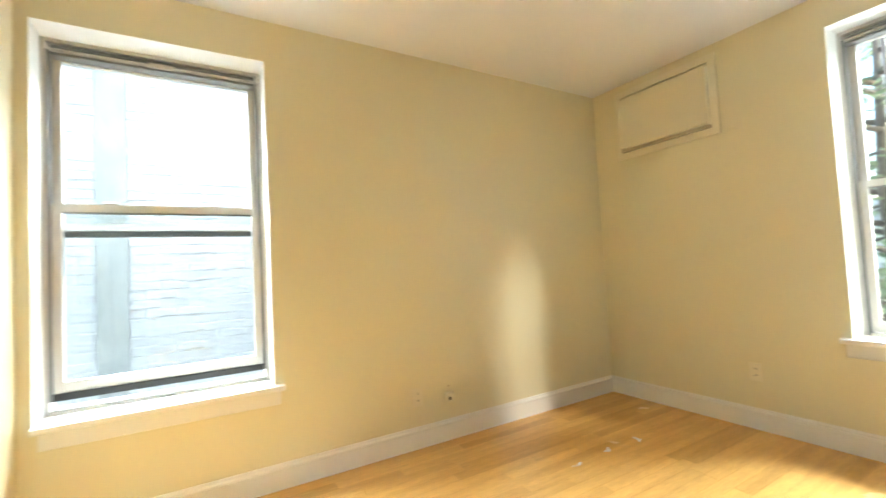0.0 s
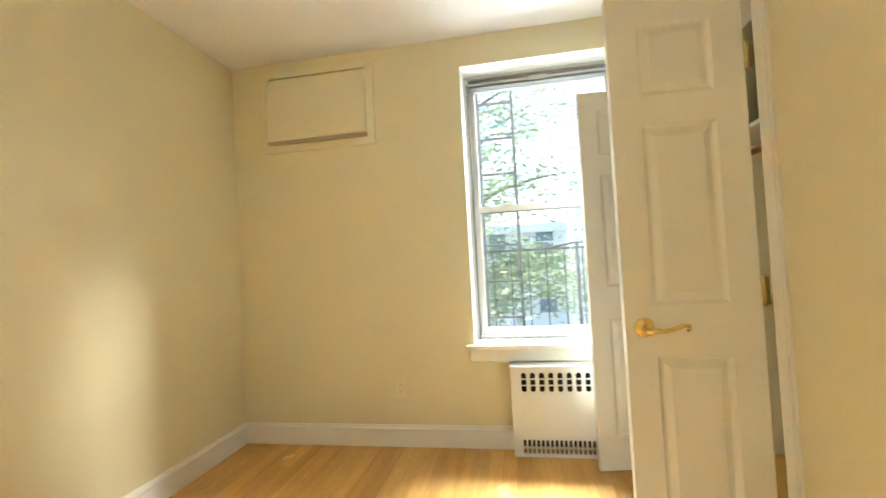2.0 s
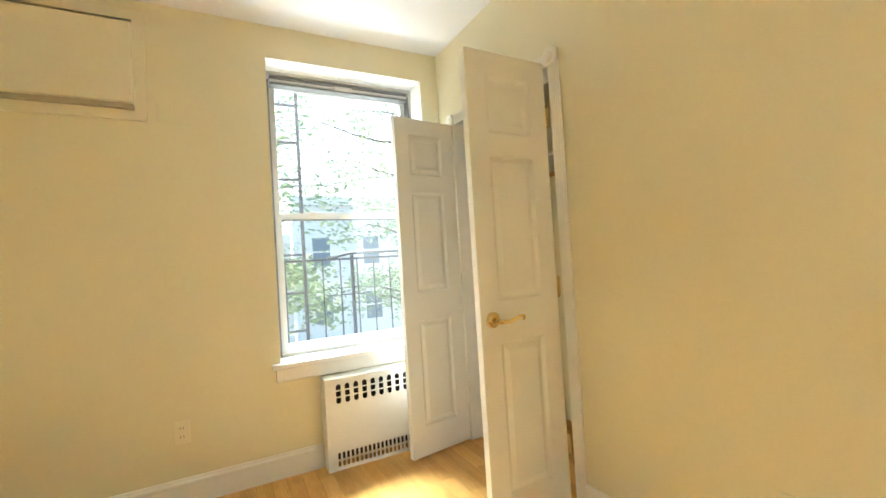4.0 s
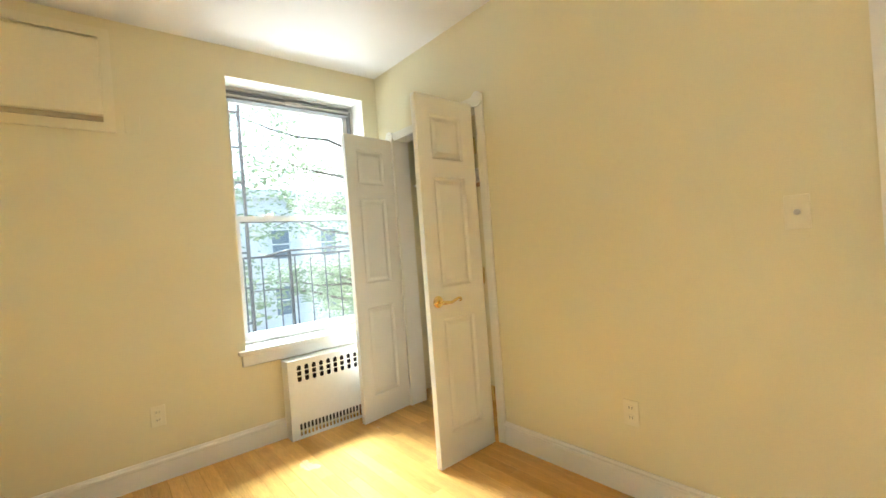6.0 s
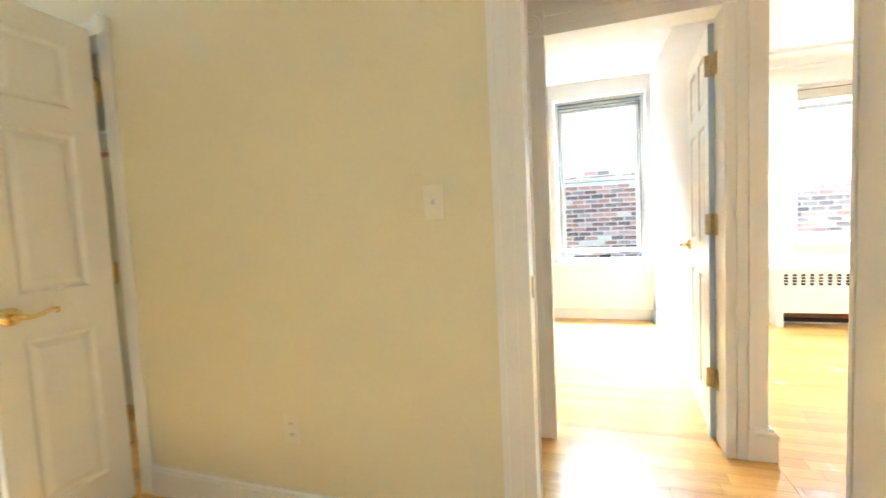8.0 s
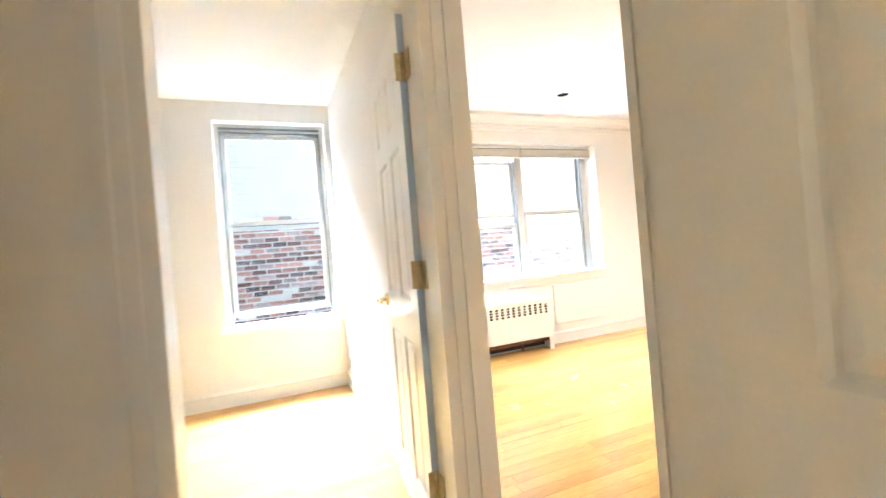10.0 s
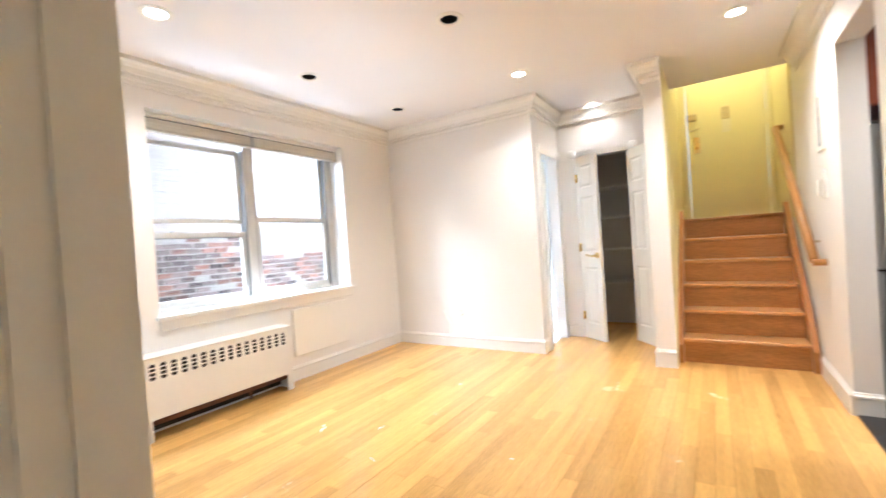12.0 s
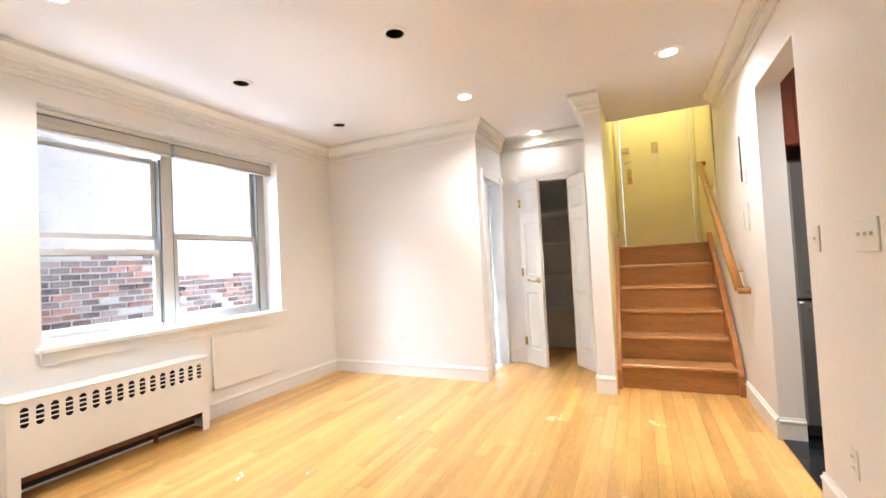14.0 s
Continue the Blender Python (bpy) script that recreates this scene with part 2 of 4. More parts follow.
def slab(name, axis, t0, t1, u0, u1, v0, v1, holes, mats, label, category):
    """A flat slab with holes right through. axis: the one across its thickness (x, y or z); t along it, u and v over the face.
    mats: (low side, high side, edges)."""
    us = sorted({u0, u1, *[a for h in holes for a in h[:2] if u0 < a < u1]})
    vs = sorted({v0, v1, *[a for h in holes for a in h[2:] if v0 < a < v1]})
    solid = {(i, j): not any(h[0] <= (us[i] + us[i + 1]) / 2 <= h[1] and h[2] <= (vs[j] + vs[j + 1]) / 2 <= h[3] for h in holes) for i in range(len(us) - 1) for j in range(len(vs) - 1)}
    bm = bmesh.new()
    cache = {}

    def vert(t, u, v):
        key = (t, u, v)
        if key not in cache:
            cache[key] = bm.verts.new({"x": (t, u, v), "y": (u, t, v), "z": (u, v, t)}[axis])
        return cache[key]

    def quad(pts, k):
        bm.faces.new([vert(*p) for p in pts]).material_index = k

    for (i, j), full in solid.items():
        if not full:
            continue
        a, b, c, d = us[i], us[i + 1], vs[j], vs[j + 1]
        quad([(t0, a, c), (t0, b, c), (t0, b, d), (t0, a, d)], 0)
        quad([(t1, a, c), (t1, b, c), (t1, b, d), (t1, a, d)], 1)
        for di, dj, p, q in ((-1, 0, (a, c), (a, d)), (1, 0, (b, c), (b, d)), (0, -1, (a, c), (b, c)), (0, 1, (a, d), (b, d))):
            if not solid.get((i + di, j + dj), False):
                quad([(t0, *p), (t0, *q), (t1, *q), (t1, *p)], 2)
    bmesh.ops.recalc_face_normals(bm, faces=bm.faces)
    ob = part(name, bm, list(mats))
    return tagged(ob, label, category, kind="structure")


def base(p0, p1, out, h=0.135):
    prof = [(0.0, 0.0), (0.016, 0.0), (0.016, h - 0.035), (0.021, h - 0.03), (0.021, h - 0.018), (0.012, h - 0.012), (0.008, h), (0.0, h)]
    tagged(part("baseboard", sweep(bmesh.new(), prof, p0, p1, out), TRIM), "white painted baseboard with a moulded cap along the wall", "baseboard", kind="structure")


# ---- walls, floors, ceilings ----
H = 2.58
CW = "cream painted plaster wall of the bedroom"
LW = "warm white painted plaster wall of the living room"
# Outer faces are unseen; dark brick there cuts bounce from the window lamps.
slab("wall_north", "y", 2.8, 3.1, -0.68, 3.5, -0.1, 2.75, [(-0.51, 0.46, 0.55, 2.345)], (CREAM, DARKBRICK, REVEAL), CW + " with a sash window", "wall")
slab("wall_east", "x", 3.2, 3.5, -1.0, 2.8, -0.1, 2.75, [(0.222, 1.202, 0.63, 2.388)], (CREAM, DARKBRICK, REVEAL), CW + " with a window and conditioner", "wall")
slab("wall_west", "x", -0.68, -0.56, 0.09, 2.8, 0, H, [], (WHITEWALL, CREAM, CREAM), CW + " behind the open door", "wall")
slab("wall_south", "y", -0.04, 0.09, -0.68, 3.2, 0, H, [(-0.56, 0.32, -1, 2.05), (2.08, 2.99, -1, 2.035)], (WHITEWALL, CREAM, TRIM), CW + " with a doorway and a closet", "wall")
slab("wall_closet_back", "y", -0.72, -0.6, 1.9, 3.2, 0, H, [], (CREAM, CREAM, CREAM), "plain cream back wall of the bedroom closet", "wall")
slab("wall_closet_side", "x", 1.9, 2.0, -0.6, -0.04, 0, H, [], (CREAM, CREAM, CREAM), "plain cream side wall of the bedroom closet", "wall")
slab("wall_hall_end", "x", 0.75, 0.85, -0.8, -0.04, 0, H, [], (WHITEWALL, WHITEWALL, WHITEWALL), "plain white wall closing the short hall", "wall")
slab("wall_hall_south", "y", -0.945, -0.80, -0.625, 2.9, 0, H, [(-0.456, 0.315, -1, 2.05)], (WHITEWALL, WHITEWALL, TRIM), "warm white wall with the second bedroom's doorway", "wall")
slab("wall_partition", "x", -0.645, -0.55, -3.5, -0.946, 0, H, [], (WHITEWALL, WHITEWALL, WHITEWALL), "white partition between living room and second bedroom", "wall")
slab("wall_bedroom_two_east", "x", 2.9, 3.0, -3.5, -0.8, 0, H, [], (WHITEWALL, WHITEWALL, WHITEWALL), "plain white wall of the second bedroom", "wall")
slab("wall_facade", "y", -3.8, -3.5, -6.9, 3.0, -0.1, 3.9, [(-3.67, -1.80, 0.79, 2.285), (-0.50, 0.42, 0.62, 2.42), (-6.3, -5.6, 1.0, 2.2)], (DARKBRICK, WHITEWALL, REVEAL), LW + " with a wide double window", "wall")
slab("wall_recess", "y", 0.092, 0.2, -1.31, -0.681, 0, H, [], (CREAM, CREAM, WHITEWALL), "cream painted wall beside the bedroom door", "wall")
slab("wall_chase", "x", -1.31, -1.2, 0.201, 0.68, 0, H, [], (WHITEWALL, WHITEWALL, WHITEWALL), "short warm white return wall beside the bedroom door", "wall")
slab("wall_kitchen_side", "y", 0.48, 0.612, -6.7, -1.311, 0, 3.9, [(-3.75, -3.03, -1, 2.185)], (WHITEWALL, WHITEWALL, WHITEWALL), LW + " with the opening to the kitchen", "wall")
slab("wall_living_west", "x", -4.57, -4.47, -3.5, -1.656, 0, H, [], (TILEW, WHITEWALL, WHITEWALL), LW + " at the far end", "wall")
slab("wall_bath_return", "y", -1.756, -1.657, -5.42, -4.571, 0, H, [(-5.19, -4.66, -1, 2.05)], (TILEW, WHITEWALL, TRIM), "white return wall with the bathroom doorway", "wall")
slab("wall_hall_closet", "x", -5.42, -5.30, -1.655, -0.62, 0, H, [(-1.45, -0.885, -1, 2.05)], (WHITEWALL, WHITEWALL, TRIM), "white wall with the hall closet opening", "wall")
slab("wall_stair_left", "y", -0.62, -0.475, -6.7, -4.38, 0, 3.9, [], (WHITEWALL, YELLOW, WHITEWALL), "wall beside the stair, ending as a square post", "wall")
slab("wall_landing", "x", -6.7, -6.55, -0.475, 0.48, 0, 3.9, [(-0.39, 0.415, 1.262, 3.33)], (YELLOW, YELLOW, YELLOW), "yellow painted wall behind the stair landing", "wall")
slab("wall_stair_lining", "y", 0.466, 0.478, -6.54, -5.30, 1.2, 3.9, [], (YELLOW, YELLOW, YELLOW), "yellow painted upper wall of the stairwell", "wall")
slab("wall_stair_header", "x", -5.30, -5.2, -0.474, 0.465, 2.60, 3.9, [], (YELLOW, YELLOW, YELLOW), "yellow upper wall over the stair opening", "wall")
# bathroom, hall closet and kitchen shells
slab("wall_bath_west", "x", -6.9, -6.8, -3.5, -1.76, 0, H, [], (TILEW, TILEW, TILEW), "white tiled bathroom wall", "wall")
slab("wall_bath_north", "y", -1.87, -1.76, -6.8, -5.43, 0, H, [], (TILEW, TILEW, TILEW), "white tiled bathroom wall beside the closet", "wall")
slab("wall_closet_left", "y", -1.755, -1.66, -6.3, -5.43, 0, H, [], (WHITEWALL, WHITEWALL, WHITEWALL), "plain side wall inside the hall closet", "wall")
slab("wall_closet_rear", "x", -6.3, -6.2, -1.65, -0.63, 0, H, [], (WHITEWALL, WHITEWALL, WHITEWALL), "plain rear wall inside the hall closet", "wall")
slab("wall_kitchen_west", "x", -4.75, -4.63, 0.613, 2.6, 0, H, [], (WHITEWALL, WHITEWALL, WHITEWALL), "plain white kitchen wall", "wall")
slab("wall_kitchen_north", "y", 2.6, 2.7, -4.63, -0.7, 0, H, [], (WHITEWALL, WHITEWALL, WHITEWALL), "plain white kitchen end wall", "wall")

cans_off = [(-2.707, -2.82), (-3.832, -2.82), (-2.70, -1.495)]
cans_on = [(-3.835, -1.50), (-3.86, 0.03), (-1.573, -2.74), (-5.19, -1.21)]
slab("ceiling_living", "z", H, H + 0.12, -5.30, -0.56, -3.5, 0.48, [(x - 0.058, x + 0.058, y - 0.058, y + 0.058) for x, y in cans_off + cans_on[:3]] + [(-5.19 - 0.058, -5.19 + 0.058, -1.21 - 0.058, -1.21 + 0.058)], (CEIL, CEIL, CEIL), "smooth white ceiling with recessed lamps", "ceiling")
slab("ceiling_bedroom", "z", H, H + 0.12, -0.559, 3.2, -0.8, 2.8, [], (CEIL, CEIL, CEIL), "plain white bedroom ceiling", "ceiling")
slab("ceiling_bedroom_two", "z", H, H + 0.12, -0.559, 2.9, -3.5, -0.801, [], (CEIL, CEIL, CEIL), "plain white ceiling of the second bedroom", "ceiling")
slab("ceiling_stairwell", "z", 3.9, 4.0, -6.7, -5.2, -0.62, 0.69, [], (YELLOW, YELLOW, YELLOW), "yellow painted stairwell ceiling", "ceiling")
slab("ceiling_kitchen", "z", H, H + 0.12, -4.75, -0.7, 0.613, 2.7, [], (CEIL, CEIL, CEIL), "plain white kitchen ceiling", "ceiling")
slab("ceiling_bathroom", "z", H, H + 0.12, -6.9, -4.571, -3.5, -1.657, [], (CEIL, CEIL, CEIL), "plain white bathroom ceiling", "ceiling")
slab("ceiling_closet", "z", H, H + 0.12, -6.3, -5.301, -1.655, -0.62, [], (CEIL, CEIL, CEIL), "plain white closet ceiling", "ceiling")

FL = "golden maple strip floor with a glossy worn finish"
floors = {}
for fname, x0, x1, y0, y1 in (("floor_bedroom", -0.56, 3.2, -0.04, 2.8), ("floor_bedroom_two", -0.645, 2.9, -3.5, -0.80), ("floor_living", -6.3, -0.645, -3.5, 0.69)):
    f = slab(fname, "z", -0.1, -0.012, x0, x1, y0, y1, [], (SUBFLOOR, SUBFLOOR, SUBFLOOR), FL, "floor")
    floors[fname] = f
floors["floor_hall"] = slab("floor_hall", "z", -0.1, -0.012, -0.644, 0.85, -0.799, -0.041, [], (SUBFLOOR, SUBFLOOR, SUBFLOOR), FL, "floor")
floors["floor_closet"] = slab("floor_closet", "z", -0.1, -0.012, 1.9, 3.2, -0.72, -0.041, [], (SUBFLOOR, SUBFLOOR, SUBFLOOR), FL, "floor")
slab("floor_bathroom", "z", -0.1, 0.0, -6.9, -4.571, -3.5, -1.701, [], (TILEW, TILEW, TILEW), "white tiled bathroom floor", "floor")
slab("floor_kitchen", "z", -0.1, 0.002, -4.75, -0.7, 0.613, 2.7, [], (BLACKTILE, BLACKTILE, BLACKTILE), "glossy black tiled kitchen floor", "floor")
tagged(part("door_sill", boxes((-3.75, -3.03, 0.492, 0.612, 0.0, 0.006)), BLACKTILE), "black tiled strip in the kitchen opening", "threshold", kind="structure")

# baseboards
base((-0.56, 2.8), (3.2, 2.8), (0, -1))
base((3.2, 2.785), (3.2, 0.985), (-1, 0))
base((0.43, 0.09), (2.03, 0.09), (0, 1))
base((-0.56, 1.0), (-0.56, 2.785), (1, 0))
base((-0.645, -0.80), (-0.555, -0.80), (0, 1), 0.15)
base((-0.645, -3.48), (-0.645, -0.79), (-1, 0))
base((0.43, -0.80), (0.75, -0.80), (0, 1), 0.15)
base((-0.55, -3.485), (-0.55, -0.95), (1, 0))
base((-0.55, -3.5), (2.9, -3.5), (0, 1))
base((-4.47, -3.5), (-2.73, -3.5), (0, 1))
base((-1.58, -3.5), (-0.66, -3.5), (0, 1))
base((-4.47, -3.485), (-4.47, -1.64), (1, 0))
base((-4.571, -1.657), (-4.47, -1.657), (0, 1))
base((-5.30, -1.655), (-5.30, -1.53), (1, 0), 0.15)
base((-4.38, -0.62), (-4.38, -0.475), (1, 0), 0.15)
base((-5.28, -0.62), (-4.365, -0.62), (0, -1), 0.15)
base((-4.58, 0.48), (-3.735, 0.48), (0, -1))
base((-3.75, 0.48), (-3.75, 0.612), (1, 0))
base((-3.03, 0.48), (-1.311, 0.48), (0, -1))
base((-1.31, 0.092), (-1.31, 0.465), (-1, 0))
base((-1.31, 0.092), (-0.681, 0.092), (0, -1))


# ---- crown moulding of the living room ----
def crown(p0, p1, out, m0=0.0, m1=0.0):
    """m0, m1: +1 for an outside corner, -1 for an inside one, 0 for a square end."""
    p = [(0, H - 0.20), (0.014, H - 0.20), (0.018, H - 0.165), (0.045, H - 0.16), (0.048, H - 0.118), (0.06, H - 0.115), (0.075, H - 0.075), (0.10, H - 0.05), (0.128, H - 0.035), (0.132, H - 0.002), (0, H - 0.002)]
    p = [(0.82 * u, H - 0.82 * (H - z)) for u, z in p]
    c = tagged(part("crown_trim", sweep(bmesh.new(), p, p0, p1, out, m0, m1), TRIM), "white plaster crown moulding with a dentil row", "moulding", kind="structure")
    a, b, o = Vector((*p0, 0)), Vector((*p1, 0)), Vector((*out, 0))
    d = b - a
    n = int(d.length / 0.05)
    d.normalize()
    bm = bmesh.new()
    for i in range(n):
        q = a + d * (0.025 + i * 0.05)
        e0, e1 = q - d * 0.015 + o * 0.033, q + d * 0.015 + o * 0.0435
        box(bm, e0.x, e1.x, e0.y, e1.y, H - 0.1295, H - 0.1005)
    tagged(part("dentils", bm, TRIM, c), kind="stuff")


crown((-0.645, -3.5), (-4.47, -3.5), (0, 1), -1, -1)
crown((-4.47, -3.5), (-4.47, -1.657), (1, 0), -1, 1)
crown((-4.47, -1.657), (-5.30, -1.657), (0, 1), 1, -1)
crown((-5.30, -1.657), (-5.30, -0.62), (1, 0), -1, -1)
crown((-5.30, -0.62), (-4.38, -0.62), (0, -1), -1, 1)
crown((-4.38, -0.62), (-4.38, -0.475), (1, 0), 1, 0)
crown((-0.645, -3.5), (-0.645, -0.80), (-1, 0), -1, 0)
crown((-5.0, 0.48), (-1.31, 0.48), (0, -1))


# ---- windows ----
def ring(x0, x1, y0, y1, z0, z1, w, wb=None):
    wb = wb or w
    return boxes((x0, x0 + w, y0, y1, z0, z1), (x1 - w, x1, y0, y1, z0, z1), (x0 + w, x1 - w, y0, y1, z1 - w, z1), (x0 + w, x1 - w, y0, y1, z0, z0 + wb))


def pane(x0, x1, y, z0, z1, parent):
    p = part("pane", boxes((x0, x1, y - 0.002, y + 0.002, z0, z1)), GLASS, parent)
    p.visible_shadow = False


def sash_pair(win, d, x0, x1, lower, upper, gasket=False):
    """One double-hung unit x0..x1, set back by d; lower, upper: heights of the two sashes."""
    lo = part("lower_sash", ring(x0, x1, d + 0.125, d + 0.155, lower[0], lower[1], 0.038, 0.05), ALU, win)
    pane(x0 + 0.037, x1 - 0.037, d + 0.14, lower[0] + 0.049, lower[1] - 0.037, lo)
    up = part("upper_sash", ring(x0, x1, d + 0.16, d + 0.19, upper[0], upper[1], 0.036), ALU, win)
    pane(x0 + 0.035, x1 - 0.035, d + 0.175, upper[0] + 0.035, upper[1] - 0.035, up)
    part("sash_dark_strip", boxes((x0 + 0.038, x1 - 0.038, d + 0.128, d + 0.150, lower[1] - 0.046, lower[1] - 0.0385)), SASHDARK, lo, "dark grey strip under the meeting rail")
    for a, b in ((x0 - 0.0005, x0 - 0.012), (x1 + 0.0005, x1 + 0.012)):
        part("side_track", boxes((a, b, d + 0.108, d + 0.19, lower[0] - 0.03, upper[1])), SASHDARK, win)
    if gasket:
        part("storm_rail", boxes((x0 + 0.01, x1 - 0.01, d + 0.194, d + 0.212, upper[0] - 0.03, upper[0] + 0.004), (x0 + 0.01, x1 - 0.01, d + 0.194, d + 0.208, upper[0] + 0.008, upper[0] + 0.036)), SASHDARK, win, "grey storm sash rail behind the glass")
    for u in (0.25, 0.75):
        c = x0 + u * (x1 - x0)
        part("sash_lock", boxes((c - 0.03, c + 0.03, d + 0.128, d + 0.152, lower[1], lower[1] + 0.014), bev=0.004), ALU, win)
    if gasket:
        part("black_strip", boxes((x0 - 0.013, x1 + 0.013, d + 0.118, d + 0.15, lower[0] - 0.034, lower[0] - 0.001)), BLACKGASKET, win, "black foam strip under the raised sash")


def window(name, m, w, h, units, label, tracks=True, stool=(0.05, 0.03), d=0.0, fw=0.035):
    """Local: x across, y outwards from the inner wall face, z up from the opening's bottom; d: how far the sashes are set back."""
    win = thing(name, m, label, "window", kind="structure")
    part("window_frame", ring(-w / 2, w / 2, d + 0.11, d + 0.215, 0.0, h, fw), ALU, win)
    if tracks:
        for k, (a, b) in enumerate(((0.03, 0.04), (0.052, 0.06), (0.072, 0.08))):
            part("head_track", boxes((-w / 2 + 0.035, w / 2 - 0.035, d + 0.105 - 0.004 * k, d + 0.2, h - b - 0.005, h - a)), SASHDARK if k != 1 else ALU, win)
        part("head_latch", boxes((-0.06, 0.06, d + 0.085, d + 0.12, h - 0.075, h - 0.05), bev=0.004), ALU, win)
    for u in units:
        sash_pair(win, d, *u)
    part("window_sill", boxes((-w / 2 - stool[0], w / 2 + stool[1], -0.045, -0.001, -0.024, 0.004), (-w / 2, w / 2, 0.0, d + 0.11, -0.02, 0.003), bev=0.003), TRIM, win)
    part("apron", boxes((-w / 2 - stool[0] + 0.02, w / 2 + stool[1] - 0.02, -0.018, -0.001, -0.10, -0.025), bev=0.004), TRIM, win)
    return win


w1 = window("window_1", pose(-0.025, 2.8, 0.55), 0.97, 1.795, [(-0.455, 0.455, (0.095, 0.993), (0.866, 1.738), True)], "off-white sash window, lower sash raised a little", stool=(0.0, 0.05), d=0.06, fw=0.018)
w2 = window("window_2", pose(3.2, 0.712, 0.63, 0, 0, -90), 0.98, 1.758, [(-0.46, 0.46, (0.024, 0.878), (0.842, 1.706))], "closed off-white sash window facing the fire escape", stool=(0.05, 0.05), d=0.06, fw=0.018)
w3 = window("window_3", pose(-2.735, -3.5, 0.79, 0, 0, 180), 1.87, 1.495, [(-0.887, -0.109, (0.035, 0.61), (0.69, 1.335)), (-0.001, 0.837, (0.035, 0.745), (0.70, 1.46))], "wide white double sash window over the radiator", tracks=False, stool=(0.03, 0.045), d=0.08)
part("mullion", boxes((-0.095, -0.015, 0.18, 0.29, 0.036, 1.459)), ALU, w3)
part("jamb_liner", boxes((0.85, 0.899, 0.19, 0.29, 0.036, 1.459)), ALU, w3)
w4 = window("window_4", pose(-0.04, -3.5, 0.62, 0, 0, 180), 0.92, 1.80, [(-0.412, 0.412, (0.10, 0.94), (0.86, 1.72))], "bright off-white sash window of the second bedroom", stool=(0.05, 0.03))
for x0, x1 in ((-0.93, -0.075), (-0.055, 0.93)):
    sh = thing("roller_shade", pose(-2.735, -3.5, 0.79, 0, 0, 180), "beige shade rolled up under the window head", "shade", "living room shades")
    part("headrail", boxes((x0, x1, 0.075, 0.125, 1.458, 1.49), bev=0.004), PLATEW, sh)
    # Dark strip draws in the shaded gap between headrail and pleats.
    part("shadow_gap", boxes((x0 + 0.004, x1 - 0.004, 0.09, 0.122, 1.447, 1.457)), SASHDARK, sh)
    bm = bmesh.new()
    for k in range(4):
        box(bm, x0 + 0.005, x1 - 0.005, 0.075 + 0.004 * (k % 2), 0.122, 1.375 + 0.018 * k, 1.392 + 0.018 * k)
    part("pleats", bm, SHADE, sh)
    part("bottom_rail", boxes((x0, x1, 0.074, 0.126, 1.352, 1.373), bev=0.004), mat("shade_rail", (0.48, 0.45, 0.38), 0.6), sh)


# ---- doors ----
def lever(parent, x, y, z, way, toward, material=BRASS):
    """A rosette and scrolled lever on a face at y; way: +1 or -1 out of the face; toward: which side the lever points to."""
    bm = bmesh.new()
    tube(bm, [(x, y, z), (x, y + way * 0.006, z), (x, y + way * 0.012, z), (x, y + way * 0.016, z)], [0.033, 0.033, 0.028, 0.014], 20)
    tube(bm, [(x, y + way * 0.014, z), (x, y + way * 0.05, z)], 0.0095, 12)
    pts = [(x - toward * 0.008, y + way * 0.05, z - 0.002), (x + toward * 0.02, y + way * 0.052, z - 0.004), (x + toward * 0.05, y + way * 0.052, z - 0.006), (x + toward * 0.08, y + way * 0.052, z + 0.002), (x + toward * 0.105, y + way * 0.052, z + 0.012), (x + toward * 0.122, y + way * 0.052, z + 0.010), (x + toward * 0.124, y + way * 0.052, z - 0.002), (x + toward * 0.112, y + way * 0.052, z - 0.006)]
    tube(bm, pts, [0.011, 0.010, 0.008, 0.0075, 0.007, 0.006, 0.0055, 0.005], 10)
    return part("door_handle", bm, material, parent, "brass lever handle with a scrolled end")


def hinge(parent, x, y, z, way, material=AGEDBRASS):
    bm = boxes((x - 0.001, x + 0.032 * way, y - 0.018, y - 0.0155, z - 0.045, z + 0.045), (x - 0.001, x - 0.001 - 0.02 * way, y - 0.018, y - 0.0155, z - 0.045, z + 0.045))
    tube(bm, [(x, y - 0.02, z - 0.05), (x, y - 0.02, z + 0.05)], 0.007, 10)
    for dz in (-0.03, 0, 0.03):
        tube(bm, [(x + 0.016 * way, y - 0.0185, z + dz), (x + 0.016 * way, y - 0.0205, z + dz)], 0.004, 8)
    return part("hinge", bm, material, parent, "aged brass butt hinge")


